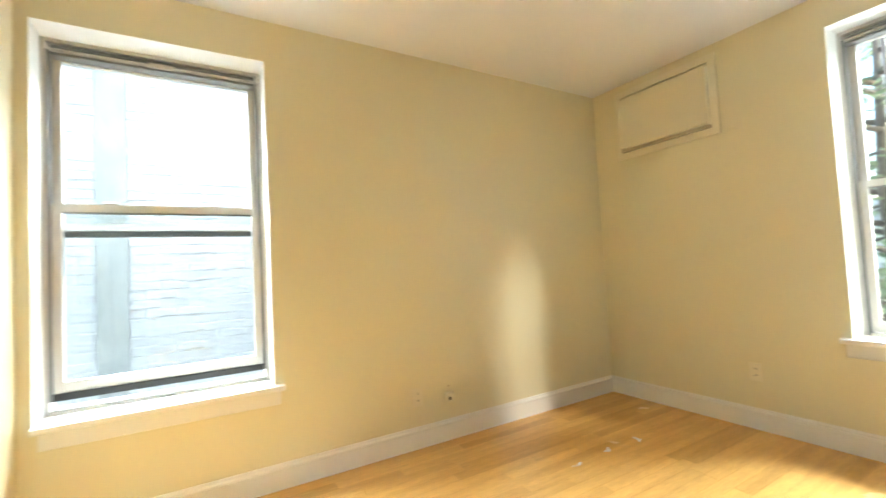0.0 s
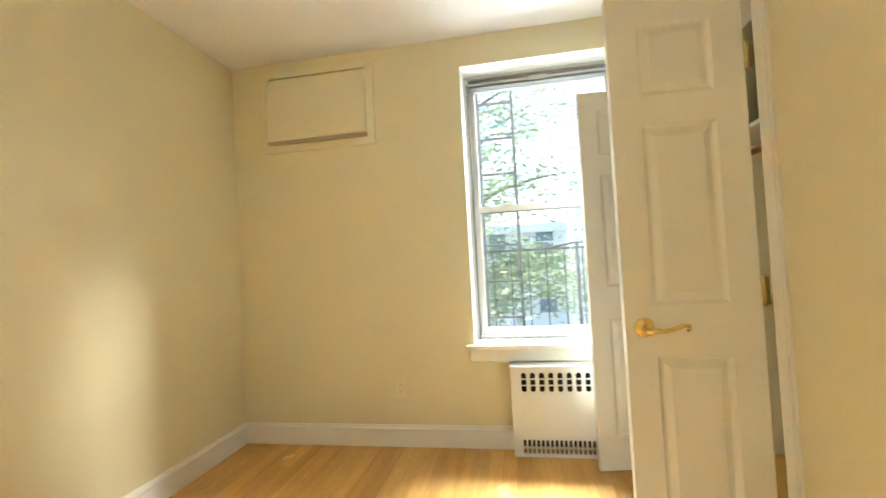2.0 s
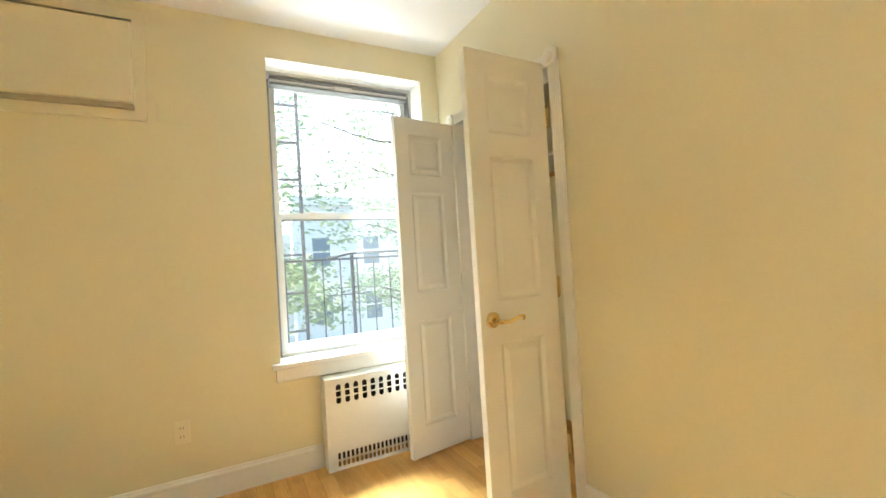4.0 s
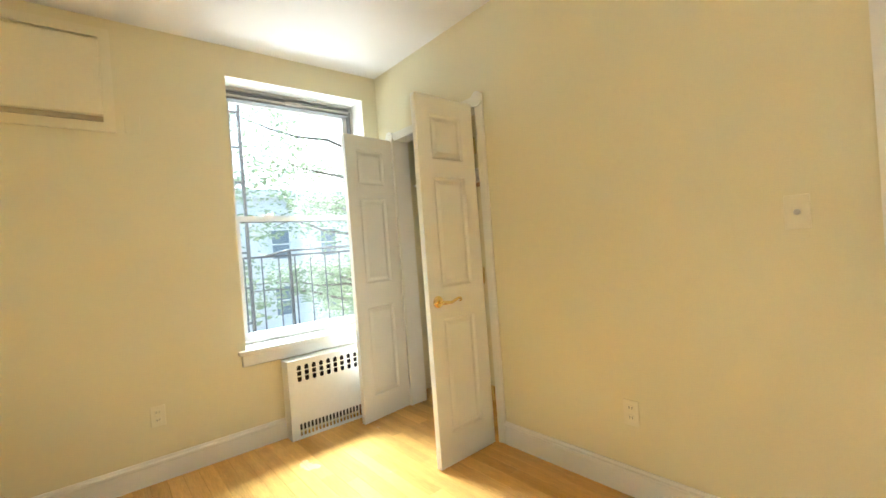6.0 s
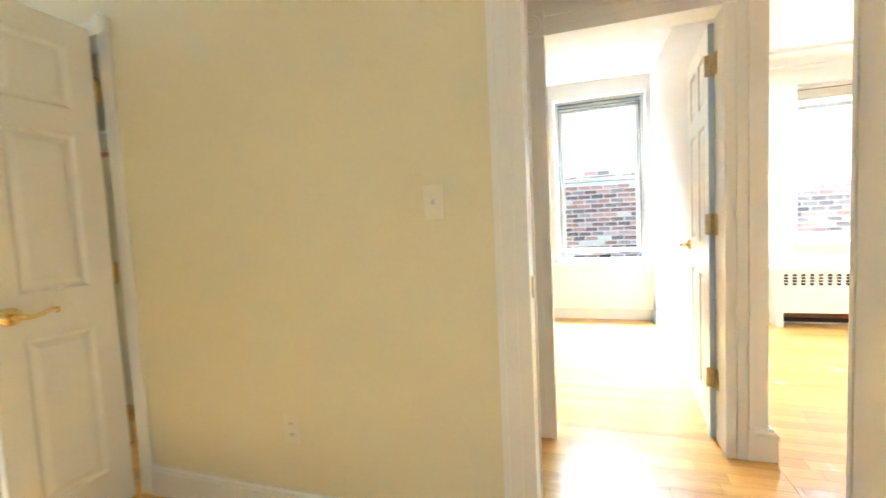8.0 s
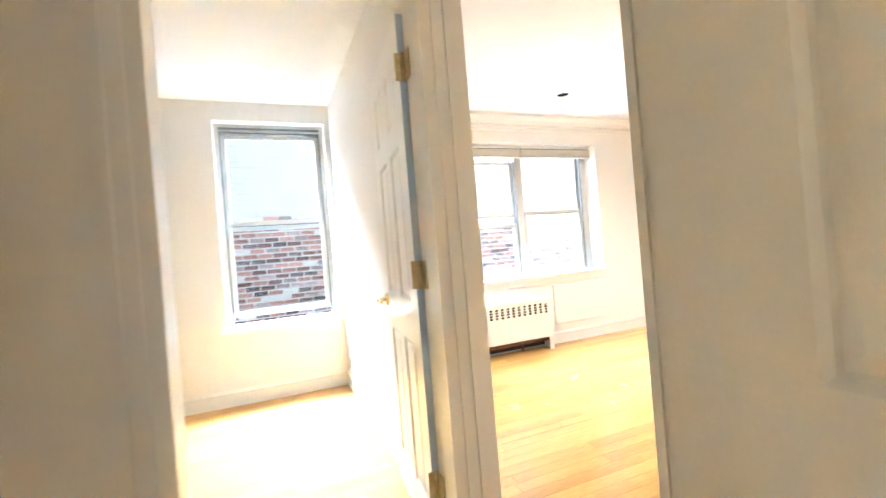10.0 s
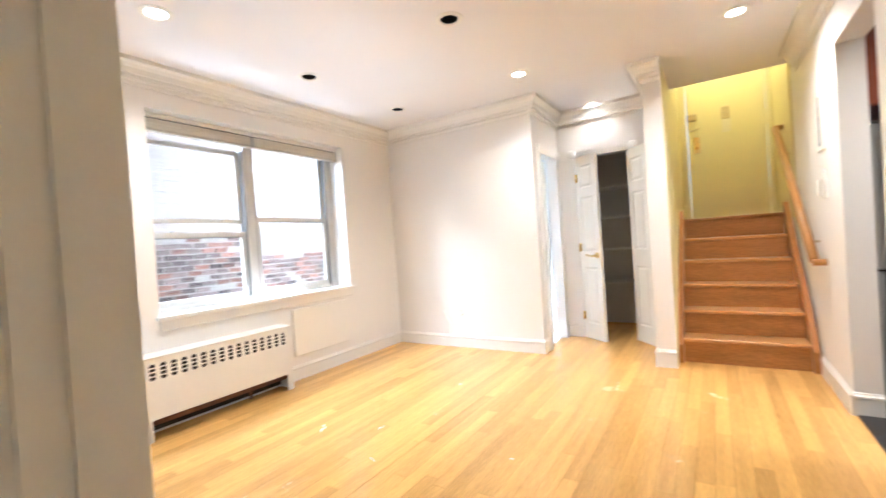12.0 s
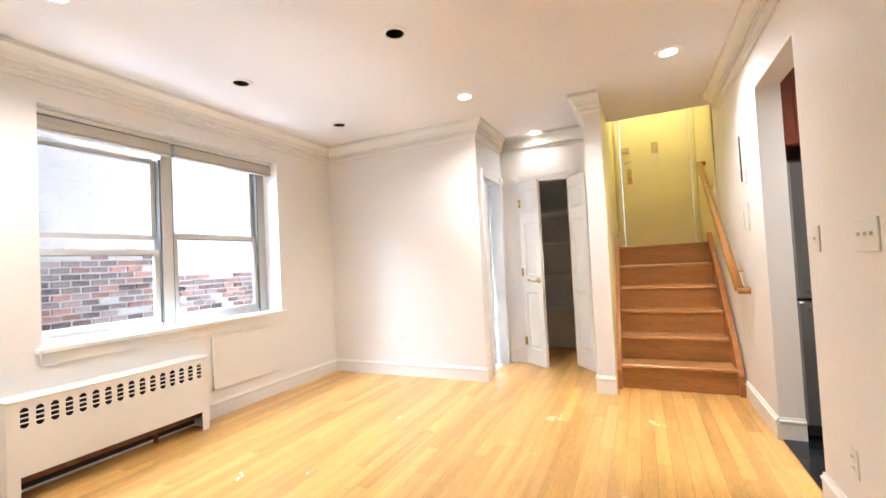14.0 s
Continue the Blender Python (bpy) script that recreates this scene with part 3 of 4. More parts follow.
def leaf(parent, w, h, cols, material, m=None, rows=((0.17, 0.80), (0.97, 1.58), (1.68, 1.93)), t=0.035, stile=0.10, mid=0.10):
    """A panelled door leaf: local x from the hinge, y across its thickness, z up."""
    pw = (w - 2 * stile - (cols - 1) * mid) / cols
    k = h / 2.03
    zs = [(a * k, b * k) for a, b in rows]
    bm = boxes((0, stile, -t / 2, t / 2, 0, h), (w - stile, w, -t / 2, t / 2, 0, h))
    edges = [0.0] + [z for r in zs for z in r] + [h]
    for i in range(0, len(edges), 2):
        box(bm, stile, w - stile, -t / 2, t / 2, edges[i], edges[i + 1])
    for c in range(1, cols):
        x = stile + c * pw + (c - 1) * mid
        for a, b in zs:
            box(bm, x, x + mid, -t / 2, t / 2, a, b)
    lf = part("leaf", bm, material, parent, m=m)
    for c in range(cols):
        x = stile + c * (pw + mid)
        for a, b in zs:
            bp = bmesh.new()
            for s in (-1, 1):
                o = [(x, a), (x + pw, a), (x + pw, b), (x, b)]
                def loop(inset, y):
                    return [bp.verts.new((px + (inset if px == x else -inset), s * y, pz + (inset if pz == a else -inset))) for px, pz in o]
                loops = [loop(0.0, t / 2), loop(0.012, t / 2 - 0.009), loop(0.02, t / 2 - 0.010), loop(0.042, t / 2 - 0.003)]
                for l0, l1 in zip(loops, loops[1:]):
                    for q in range(4):
                        bp.faces.new((l0[q], l0[(q + 1) % 4], l1[(q + 1) % 4], l1[q]))
                bp.faces.new(loops[-1])
            bmesh.ops.recalc_face_normals(bp, faces=bp.faces)
            # each shell is open at its rim, so turn the faces outwards by their place
            for f in bp.faces:
                c0 = f.calc_center_median()
                f.normal_update()
                if f.normal.y * c0.y < 0:
                    f.normal_flip()
            part("panel", bp, material, lf)
    return lf


def casing(parent, x0, x1, z, side, y, w=0.115, sides=(0, 1), material=TRIM, flat=False):
    """Fluted casing round an opening x0..x1 up to z on the face at y; side: the way out of the face."""
    def fluted(a0, a1, upright, s0, s1):
        bm = bmesh.new()
        n = 5
        step = (a1 - a0) / n
        for i in range(n):
            d = (0.020 if i in (0, 4) else (0.014 if i % 2 else 0.018)) if not flat else (0.018, 0.0165, 0.015, 0.0135, 0.010)[i if a0 > (x0 + x1) / 2 else 4 - i]
            u0, u1 = a0 + i * step, a0 + (i + 1) * step
            if upright:
                box(bm, u0, u1, y, y + side * d, s0, s1)
            else:
                box(bm, s0, s1, y, y + side * d, u0, u1)
        return bm
    for k in sides:
        part("casing", fluted(x1, x1 + w, True, 0, z) if k else fluted(x0 - w, x0, True, 0, z), material, parent)
    part("head_casing", fluted(z, z + w, False, x0, x1), material, parent)
    for c in [(x0 - w, x1)[k] for k in sides]:
        bm = boxes((c - 0.004, c + w + 0.004, y, y + side * 0.026, z - 0.002, z + w + 0.006), bev=0.003)
        mx = c + w / 2
        for r0, r1, d in ((0.046, 0.040, 0.032), (0.028, 0.022, 0.036), (0.012, 0.006, 0.038)):
            tube(bm, [(mx, y + side * 0.024, z + w / 2), (mx, y + side * (d - 0.003), z + w / 2), (mx, y + side * d, z + w / 2)], [r0, r0, r1], 20)
        part("rosette", bm, material, parent)


# the bedroom's own door, open against the west wall
d1 = thing("door_1", pose(0, 0, 0), "open white six-panel bedroom door with fluted casing", "door", kind="structure")
casing(d1, -0.555, 0.315, 2.045, 1, 0.091, w=0.105, sides=(1,))
casing(d1, -0.555, 0.315, 2.045, -1, -0.041, w=0.105)
lf = leaf(d1, 0.80, 2.03, 2, DOORP, pose(-0.536, 0.098, 0.008, 0, 0, 90), stile=0.112, mid=0.10)
lever(lf, 0.74, -0.0175, 0.93, -1, -1)
part("strike_plate", boxes((0.3135, 0.3195, 0.0, 0.03, 0.90, 0.97)), AGEDBRASS, d1)

# the second bedroom's door, open into that room
d2 = thing("door_2", pose(0, 0, 0), "open white six-panel door to the second bedroom", "door", kind="structure")
casing(d2, -0.452, 0.31, 2.045, 1, -0.799)
lf = leaf(d2, 0.735, 2.03, 2, DOORP, pose(-0.452, -0.962, 0.008, 0, 0, -95.5), stile=0.115, mid=0.095)
# Strip coloured for the cool daylight that falls on this edge.
part("daylit_edge", boxes((-0.0025, -0.0005, -0.0172, 0.0172, 0.0, 2.03)), DAYLITEDGE, lf, "hinge edge coloured bluish for the daylight on it")
lever(lf, 0.675, 0.0175, 0.93, 1, -1)
for z in (0.32, 1.085, 1.84):
    hg = boxes((-0.4555, -0.4515, -0.944, -0.898, z - 0.05, z + 0.05), (-0.4555, -0.418, -0.9580, -0.9545, z - 0.05, z + 0.05))
    tube(hg, [(-0.446, -0.950, z - 0.053), (-0.446, -0.950, z + 0.053)], 0.007, 10)
    part("hinge", hg, AGEDBRASS, d2, "aged brass butt hinge")

# closet doors of the bedroom
d3 = thing("door_3", pose(0, 0, 0), "pair of narrow white panelled closet doors standing open", "door", kind="structure")
casing(d3, 2.085, 2.985, 2.03, 1, 0.091, w=0.055, flat=True, material=DOORP)
A = leaf(d3, 0.425, 2.02, 1, DOORP, pose(2.104, 0.14, 0.01, 0, 0, 91.5), stile=0.095)
lever(A, 0.365, 0.0175, 0.893, 1, -1)
part("finger_latch", boxes((0.33, 0.36, -0.01, 0.01, 2.02, 2.024)), BRASS, A)
B = leaf(d3, 0.43, 2.02, 1, DOORP, pose(3.01, 0.118, 0.01, 0, 0, 98.5), stile=0.095)
part("finger_latch", boxes((0.33, 0.36, -0.01, 0.01, 2.02, 2.024)), BRASS, B)
for z in (0.28, 1.0, 1.78):
    hg = boxes((-0.034, -0.0005, 0.0, 0.003, z - 0.045, z + 0.045))
    tube(hg, [(-0.010, 0.009, z - 0.05), (-0.010, 0.009, z + 0.05)], 0.007, 10)
    part("hinge", hg, BRASS, A, "polished brass butt hinge")
    hinge(B, 0.0, 0.0, z, 1, BRASS)
shelf = tagged(part("closet_shelf", boxes((2.001, 3.199, -0.599, -0.22, 1.72, 1.74), bev=0.003), TRIM), "white painted closet shelf", "shelf")
rod = tagged(part("closet_rod", tube(bmesh.new(), [(2.001, -0.32, 1.64), (3.199, -0.32, 1.64)], 0.016, 12), RAILW), "wooden hanging rod across the closet", "rod")

# hall closet doors
d4 = thing("door_4", pose(-5.30, 0, 0, 0, 0, 90), "narrow white panelled closet doors standing ajar", "door", kind="structure")
casing(d4, -1.447, -0.89, 2.045, -1, -0.001, w=0.08)
A = leaf(d4, 0.325, 2.03, 1, DOORP, pose(-1.44, -0.022, 0.008, 0, 0, -38), stile=0.06)
lever(A, 0.278, -0.0175, 0.93, -1, -1)
B = leaf(d4, 0.325, 2.03, 1, DOORP, pose(-0.895, -0.022, 0.008, 0, 0, -50), stile=0.06)
for z in (0.25, 1.02, 1.8):
    hinge(A, 0.0, 0.0, z, 1, BRASS)
for z in (0.55, 0.95, 1.35, 1.72):
    tagged(part("closet_shelf", boxes((-6.199, -5.75, -1.649, -0.631, z, z + 0.02), bev=0.003), TRIM), "white painted shelf inside the hall closet", "shelf", "hall closet shelves")

# bathroom door, open inward
d5 = thing("door_5", pose(0, 0, 0), "white bathroom door standing open into a bright room", "door", kind="structure")
casing(d5, -5.185, -4.665, 2.045, 1, -1.656, w=0.08)
lf = leaf(d5, 0.515, 2.03, 1, DOORP, pose(-5.165, -1.775, 0.01, 0, 0, -88))
part("door_handle", tube(tube(bmesh.new(), [(0.46, 0.017, 0.93), (0.46, 0.05, 0.93)], 0.012, 10), [(0.46, 0.05, 0.93), (0.46, 0.06, 0.93), (0.46, 0.085, 0.93), (0.46, 0.09, 0.93)], [0.014, 0.028, 0.028, 0.012], 14), AGEDBRASS, lf)

# entrance door on the landing
d6 = thing("door_6", pose(-6.55, -0.015, 1.262), "flat yellow entrance door with brass locks on the landing", "door", kind="structure")
part("leaf", boxes((-0.05, -0.012, -0.365, 0.42, 0.006, 2.05), bev=0.003), YELLOW, d6)
for a, b, c, d in ((-0.43, -0.372, 0.0, 2.12), (0.427, 0.475, 0.0, 2.12), (-0.372, 0.427, 2.06, 2.12)):
    part("casing", boxes((0.0005, 0.02, a, b, c, d), bev=0.003), YELLOW, d6)
part("peephole_plate", boxes((-0.012, 0.0, 0.0, 0.075, 1.19, 1.33), bev=0.003), AGEDBRASS, d6)
part("notice_plate", boxes((-0.012, -0.008, -0.005, 0.085, 1.03, 1.18)), PLATE, d6)
bm = boxes((-0.012, 0.03, -0.36, -0.26, 1.22, 1.30), bev=0.006)
tube(bm, [(0.03, -0.30, 1.26), (0.05, -0.30, 1.26)], 0.018, 12)
part("rim_lock", bm, AGEDBRASS, d6)
bm = bmesh.new()
tube(bm, [(-0.012, -0.33, 1.10), (0.02, -0.31, 1.10), (0.02, -0.24, 1.12)], 0.009, 8)
part("door_chain", bm, AGEDBRASS, d6)
bm = boxes((-0.012, -0.004, -0.305, -0.245, 0.82, 1.02), bev=0.003)
tube(bm, [(-0.004, -0.275, 0.9), (0.03, -0.275, 0.9), (0.04, -0.275, 0.9), (0.06, -0.275, 0.9), (0.065, -0.275, 0.9)], [0.01, 0.01, 0.025, 0.025, 0.012], 14)
part("door_knob", bm, BRASS, d6)
for z in (0.22, 1.13):
    part("hinge", boxes((-0.012, 0.006, 0.39, 0.425, z - 0.09, z + 0.09), bev=0.002), YELLOW, d6)


# ---- radiators ----
def radiator(name, m, w, h, d, slots, low, label, skirt=0.0):
    """Sheet-metal cover: local x across, y out into the room, z up. slots: (x0, x1, z0, z1, columns, cells); low: the same for a bottom grille or None."""
    r = thing(name, m, label, "radiator")
    bm = bmesh.new()
    def grille(x0, x1, z0, z1, n, cells, duty):
        pitch = (x1 - x0) / n
        for i in range(n + 1):
            c = x0 + i * pitch
            half = pitch * (1 - duty) / 2
            box(bm, max(x0, c - half), min(x1, c + half), d - 0.004, d, z0, z1)
            if i < n:
                lo, hi = c + half, c + pitch - half
                e = (hi - lo) * 0.33
                for zz, s in ((z0, 1), (z1, -1)):
                    for xx, sx in ((lo, 1), (hi, -1)):
                        a = [bm.verts.new((xx, d, zz)), bm.verts.new((xx + sx * e, d, zz)), bm.verts.new((xx, d, zz + s * e))]
                        f = bm.faces.new(a if sx * s < 0 else a[::-1])
                for k in range(1, cells):
                    zz = z0 + (z1 - z0) * k / cells
                    box(bm, lo, hi, d - 0.004, d - 0.0005, zz - 0.004, zz + 0.004)
    x0, x1, z0, z1, n, cells = slots
    b0 = skirt
    if low:
        l0, l1, g0, g1, ln, lc = low
        box(bm, 0, w, d - 0.004, d, b0, g0)
        box(bm, 0, l0, d - 0.004, d, g0, g1)
        box(bm, l1, w, d - 0.004, d, g0, g1)
        grille(l0, l1, g0, g1, ln, lc, 0.62)
        b0 = g1
    box(bm, 0, w, d - 0.004, d, b0, z0)
    box(bm, 0, x0, d - 0.004, d, z0, z1)
    box(bm, x1, w, d - 0.004, d, z0, z1)
    box(bm, 0, w, d - 0.004, d, z1, h)
    grille(x0, x1, z0, z1, n, cells, 0.55)
    part("front_panel", bm, RADW, r)
    part("top_panel", boxes((-0.004, w + 0.004, 0.0, d + 0.006, h + 0.001, h + 0.012), bev=0.003), RADW, r)
    for a in (0.0, w - 0.004):
        part("side_panel", boxes((a, a + 0.004, 0.0, d - 0.0045, 0, h)), RADW, r)
    if skirt:
        for a in (0.0, w - 0.055):
            part("leg", boxes((a, a + 0.055, d - 0.004, d, 0, skirt)), RADW, r)
    # Near-black back sheet, added so the inside reads dark through the slots.
    part("inner_back", boxes((0.01, w - 0.01, 0.004, 0.012, 0.02, h - 0.02)), NEARBLACK, r)
    bm = bmesh.new()
    for z in (0.10, 0.19):
        tube(bm, [(0.01, d * 0.5, z), (w - 0.01, d * 0.5, z)], 0.022, 10)
    tube(bm, [(w * 0.3, d * 0.5, 0.10), (w * 0.3, d * 0.45, 0.015)], 0.014, 8)
    part("heating_pipe", bm, RUST, r)
    bm = bmesh.new()
    for i in range(int(w / 0.03)):
        box(bm, 0.03 + i * 0.03, 0.032 + i * 0.03, 0.03, d - 0.03, 0.22, h - 0.06)
    tagged(part("fin_element", bm, NEARBLACK, r), kind="stuff")
    return r


radiator("radiator_cover", pose(3.2, 0.22, 0, 0, 0, 90), 0.77, 0.512, 0.11, (0.05, 0.72, 0.375, 0.485, 13, 3), (0.05, 0.72, 0.02, 0.10, 26, 1), "white sheet-metal radiator cover under the bedroom window", 0.0)
radiator("radiator_cover", pose(-2.735, -3.5, 0), 1.155, 0.545, 0.175, (0.04, 1.115, 0.40, 0.51, 16, 4), None, "long white radiator cover on legs under the living room window", 0.14)

# ---- things on the bedroom walls ----
ac = thing("wall_conditioner_cover", pose(3.2, 2.172, 1.955, 0, 0, 90), "cream boxed cover of a through-wall conditioner", "air conditioner")
part("surround", ring(-0.397, 0.397, 0.001, 0.018, 0.0, 0.56, 0.05), ACP, ac)
part("cover_box", boxes((-0.347, 0.347, 0.002, 0.06, 0.075, 0.48), bev=0.006), ACP, ac)
# Darker strip puts the shadow line under the cover box into colour.
part("cover_shadow_strip", boxes((-0.345, 0.345, 0.002, 0.045, 0.05, 0.072)), mat("conditioner_shadow_gap", (0.46, 0.39, 0.26), 0.6), ac)


def outlet(m, label, material=PLATE, double=True):
    o = thing("wall_outlet", m, label, "outlet")
    part("cover_plate", boxes((-0.036, 0.036, 0.0005, 0.006, -0.058, 0.058), bev=0.002), material, o)
    for z in ((-0.022, 0.022) if double else (0.0,)):
        part("socket", boxes((-0.016, 0.016, 0.006, 0.008, z - 0.014, z + 0.014), bev=0.0015), material, o)
        part("slot", boxes((-0.008, -0.005, 0.008, 0.0085, z - 0.004, z + 0.007), (0.005, 0.008, 0.008, 0.0085, z - 0.004, z + 0.007)), SLOTDARK, o)
    return o


def switch(m, n, label, material=PLATE):
    o = thing("light_switch", m, label, "switch")
    w = 0.035 + 0.023 * (max(n, 1) - 1)
    part("cover_plate", boxes((-w, w, 0.0005, 0.008, -0.058, 0.058), bev=0.002), material, o)
    for i in range(n):
        c = (i - (n - 1) / 2) * 0.046
        part("toggle", boxes((c - 0.005, c + 0.005, 0.008, 0.018, -0.004, 0.010), bev=0.002), material, o)
        part("toggle_frame", boxes((c - 0.007, c + 0.007, 0.008, 0.0088, -0.014, 0.014)), material, o)
    return o


outlet(pose(3.2, 1.69, 0.365, 0, 0, 90), "ivory double outlet low on the cream wall")
outlet(pose(1.252, 0.09, 0.385), "ivory double outlet low on the cream wall")
outlet(pose(1.314, 2.8, 0.32, 0, 0, 180), "painted-over outlet low on the cream wall")
jk = thing("phone_jack", pose(1.549, 2.8, 0.28, 0, 0, 180), "small ivory cable jack on the wall", "jack")
part("jack_box", boxes((-0.03, 0.03, 0.0005, 0.03, -0.03, 0.03), bev=0.005), PLATE, jk)
part("port", tube(bmesh.new(), [(0.01, 0.03, -0.005), (0.01, 0.036, -0.005)], 0.012, 10), SLOTDARK, jk)
part("screw", tube(bmesh.new(), [(0.0, 0.0005, 0.07), (0.0, 0.006, 0.07)], 0.006, 8), AGEDBRASS, jk)
for z, h in ((2.012, 0.05), (1.16, 0.055)):
    bp = thing("blank_plate", pose(3.2, 1.70, z, 0, 0, 90), "painted-over blank cover plate on the cream wall", "cover plate")
    part("cover_plate", boxes((-0.035, 0.035, 0.0005, 0.005, -h, h), bev=0.0015), CREAM, bp)
sw = switch(pose(0.62, 0.09, 1.229), 0, "ivory dimmer switch plate beside the door")
part("dimmer_knob", tube(bmesh.new(), [(0, 0.008, 0), (0, 0.014, 0), (0, 0.016, 0)], [0.010, 0.009, 0.006], 16), ALU, sw, "small round grey dimmer knob")

# ---- living room fittings ----
outlet(pose(-4.47, -2.595, 0.387, 0, 0, -90), "white outlet low on the far wall", PLATEW)
jb = thing("cable_jack", pose(-4.47, -2.833, 0.368, 0, 0, -90), "small white cable jack with a loose white cord", "jack")
part("jack_box", boxes((-0.02, 0.02, 0.0005, 0.015, -0.03, 0.03), bev=0.004), PLATEW, jb)
part("cord", tube(bmesh.new(), [(0, 0.012, -0.02), (-0.05, 0.02, -0.04), (-0.09, 0.025, -0.12), (-0.07, 0.03, -0.22), (0.0, 0.035, -0.29), (0.06, 0.03, -0.27)], 0.004, 6), PLATEW, jb)
switch(pose(-2.904, 0.48, 1.207, 0, 0, 180), 1, "white single switch by the kitchen opening", PLATEW)
switch(pose(-2.449, 0.48, 1.209, 0, 0, 180), 3, "white triple light switch on the living room wall", PLATEW)
outlet(pose(-2.705, 0.48, 0.323, 0, 0, 180), "white outlet low beside the kitchen opening", PLATEW)
ap = thing("access_panel", pose(-3.24, -3.5, 0.22, 0, 0, 0), "white flat access panel under the window", "panel")
part("board", boxes((-0.345, 0.345, 0.001, 0.024, 0.0, 0.44), bev=0.004), TRIM, ap)
part("top_strip", boxes((-0.38, 0.38, 0.001, 0.012, 0.46, 0.48)), TRIM, ap)
eb = thing("breaker_panel", pose(-4.19, 0.48, 1.63, 0, 0, 180), "white breaker panel with its dark door ajar", "panel")
part("frame", ring(-0.10, 0.10, 0.001, 0.012, 0.0, 0.40, 0.03), PLATEW, eb)
# Flat near-black board stands in for the open panel's dark inside.
part("dark_recess", boxes((-0.07, 0.07, 0.001, 0.006, 0.03, 0.37)), NEARBLACK, eb)
part("door", boxes((-0.07, -0.03, 0.008, 0.014, 0.03, 0.37)), PLATEW, eb)
it = thing("intercom_handset", pose(-4.13, 0.48, 1.40, 0, 0, 180), "small white wall intercom handset", "intercom")
part("body", boxes((-0.035, 0.035, 0.001, 0.03, -0.10, 0.10), bev=0.006), PLATEW, it)
part("handset", boxes((-0.02, 0.02, 0.03, 0.05, -0.08, 0.03), bev=0.008), PLATEW, it)


def can(x, y, on):
    c = thing("recessed_lamp", pose(x, y, H), "white-trimmed recessed ceiling lamp, " + ("lit" if on else "unlit with a black baffle"), "ceiling lamp", "living room ceiling lamps")
    bm = bmesh.new()
    n = 28
    prof = [(0.054, 0.0), (0.058, -0.006), (0.088, -0.004), (0.088, -0.0005)]
    rings = [[bm.verts.new((r * math.cos(k * math.tau / n), r * math.sin(k * math.tau / n), z)) for k in range(n)] for r, z in prof]
    for a, b in zip(rings, rings[1:]):
        for k in range(n):
            bm.faces.new((a[k], b[k], b[(k + 1) % n], a[(k + 1) % n]))
    part("trim_ring", bm, TRIM, c)
    bm = bmesh.new()
    rings = [[bm.verts.new((r * math.cos(k * math.tau / n), r * math.sin(k * math.tau / n), z)) for k in range(n)] for r, z in ((0.054, 0.0), (0.05, 0.09))]
    for k in range(n):
        bm.faces.new((rings[0][k], rings[0][(k + 1) % n], rings[1][(k + 1) % n], rings[1][k]))
    bm.faces.new(rings[1])
    part("housing", bm, BAFFLE if not on else TRIM, c)
    bm = bmesh.new()
    z = 0.03 if on else 0.07
    tube(bm, [(0, 0, z), (0, 0, z + 0.01)], 0.049 if on else 0.03, 24)
    part("bulb", bm, LAMPON if on else BAFFLE, c)


for p in cans_off:
    can(*p, False)
for p in cans_on:
    can(*p, True)
    sp = bpy.data.lights.new("can_light", "SPOT")
    sp.energy, sp.color, sp.spot_size, sp.spot_blend, sp.shadow_soft_size = (44 if p[0] > -5 else 14), (1.0, 0.91, 0.78), radians(150), 1.0, 0.045
    new("can_light", sp).matrix_world = look((p[0], p[1], H + 0.012), (p[0], p[1], 0))

# ---- stair ----
st = thing("stair", pose(0, 0, 0), "short flight of varnished oak steps up to a landing", "stairs", kind="structure")
R, T = 0.21, 0.22
for k in range(6):
    x = -4.60 - T * k
    part("riser", boxes((x - 0.018, x, -0.435, 0.42, R * k, R * (k + 1) - 0.03)), STAIRW, st)
    if k < 5:
        part("tread", boxes((x - T - 0.017, x + 0.022, -0.435, 0.42, R * (k + 1) - 0.029, R * (k + 1)), bev=0.006), STAIRNOSE, st)
part("landing", boxes((-6.55, -5.678, -0.474, 0.464, R * 6 - 0.03, R * 6), bev=0.004), STAIRW, st)
for y0, y1 in ((-0.474, -0.436), (0.421, 0.465)):
    bm = bmesh.new()
    pts = [(-4.55, 0.0), (-4.55, 0.16), (-4.66, 0.34), (-5.72, 1.36), (-5.72, 1.2), (-4.78, 0.0)]
    a, b = ([bm.verts.new((x, y, z)) for x, z in pts] for y in (y0, y1))
    for k in range(len(pts)):
        bm.faces.new((a[k], a[(k + 1) % 6], b[(k + 1) % 6], b[k]))
    bm.faces.new(a)
    bm.faces.new(b[::-1])
    bmesh.ops.recalc_face_normals(bm, faces=bm.faces)
    part("stringer", bm, STAIRW, st)
hr = thing("handrail", pose(0, 0, 0), "varnished wooden handrail on wall brackets beside the stair", "handrail")
e0, e1 = Vector((-4.20, 0.405, 0.885)), Vector((-5.80, 0.405, 2.10))
part("rail", tube(bmesh.new(), [e0, e0.lerp(e1, 0.5), e1], 0.03, 12), RAILW, hr)
part("rail_end", tube(bmesh.new(), [e0 + Vector((0.03, 0.06, -0.01)), e0 + Vector((0.03, -0.015, -0.01))], 0.024, 10), RAILW, hr)
part("rail_end", tube(bmesh.new(), [e1 + Vector((-0.02, 0.06, 0.01)), e1 + Vector((-0.02, -0.015, 0.01))], 0.024, 10), RAILW, hr)
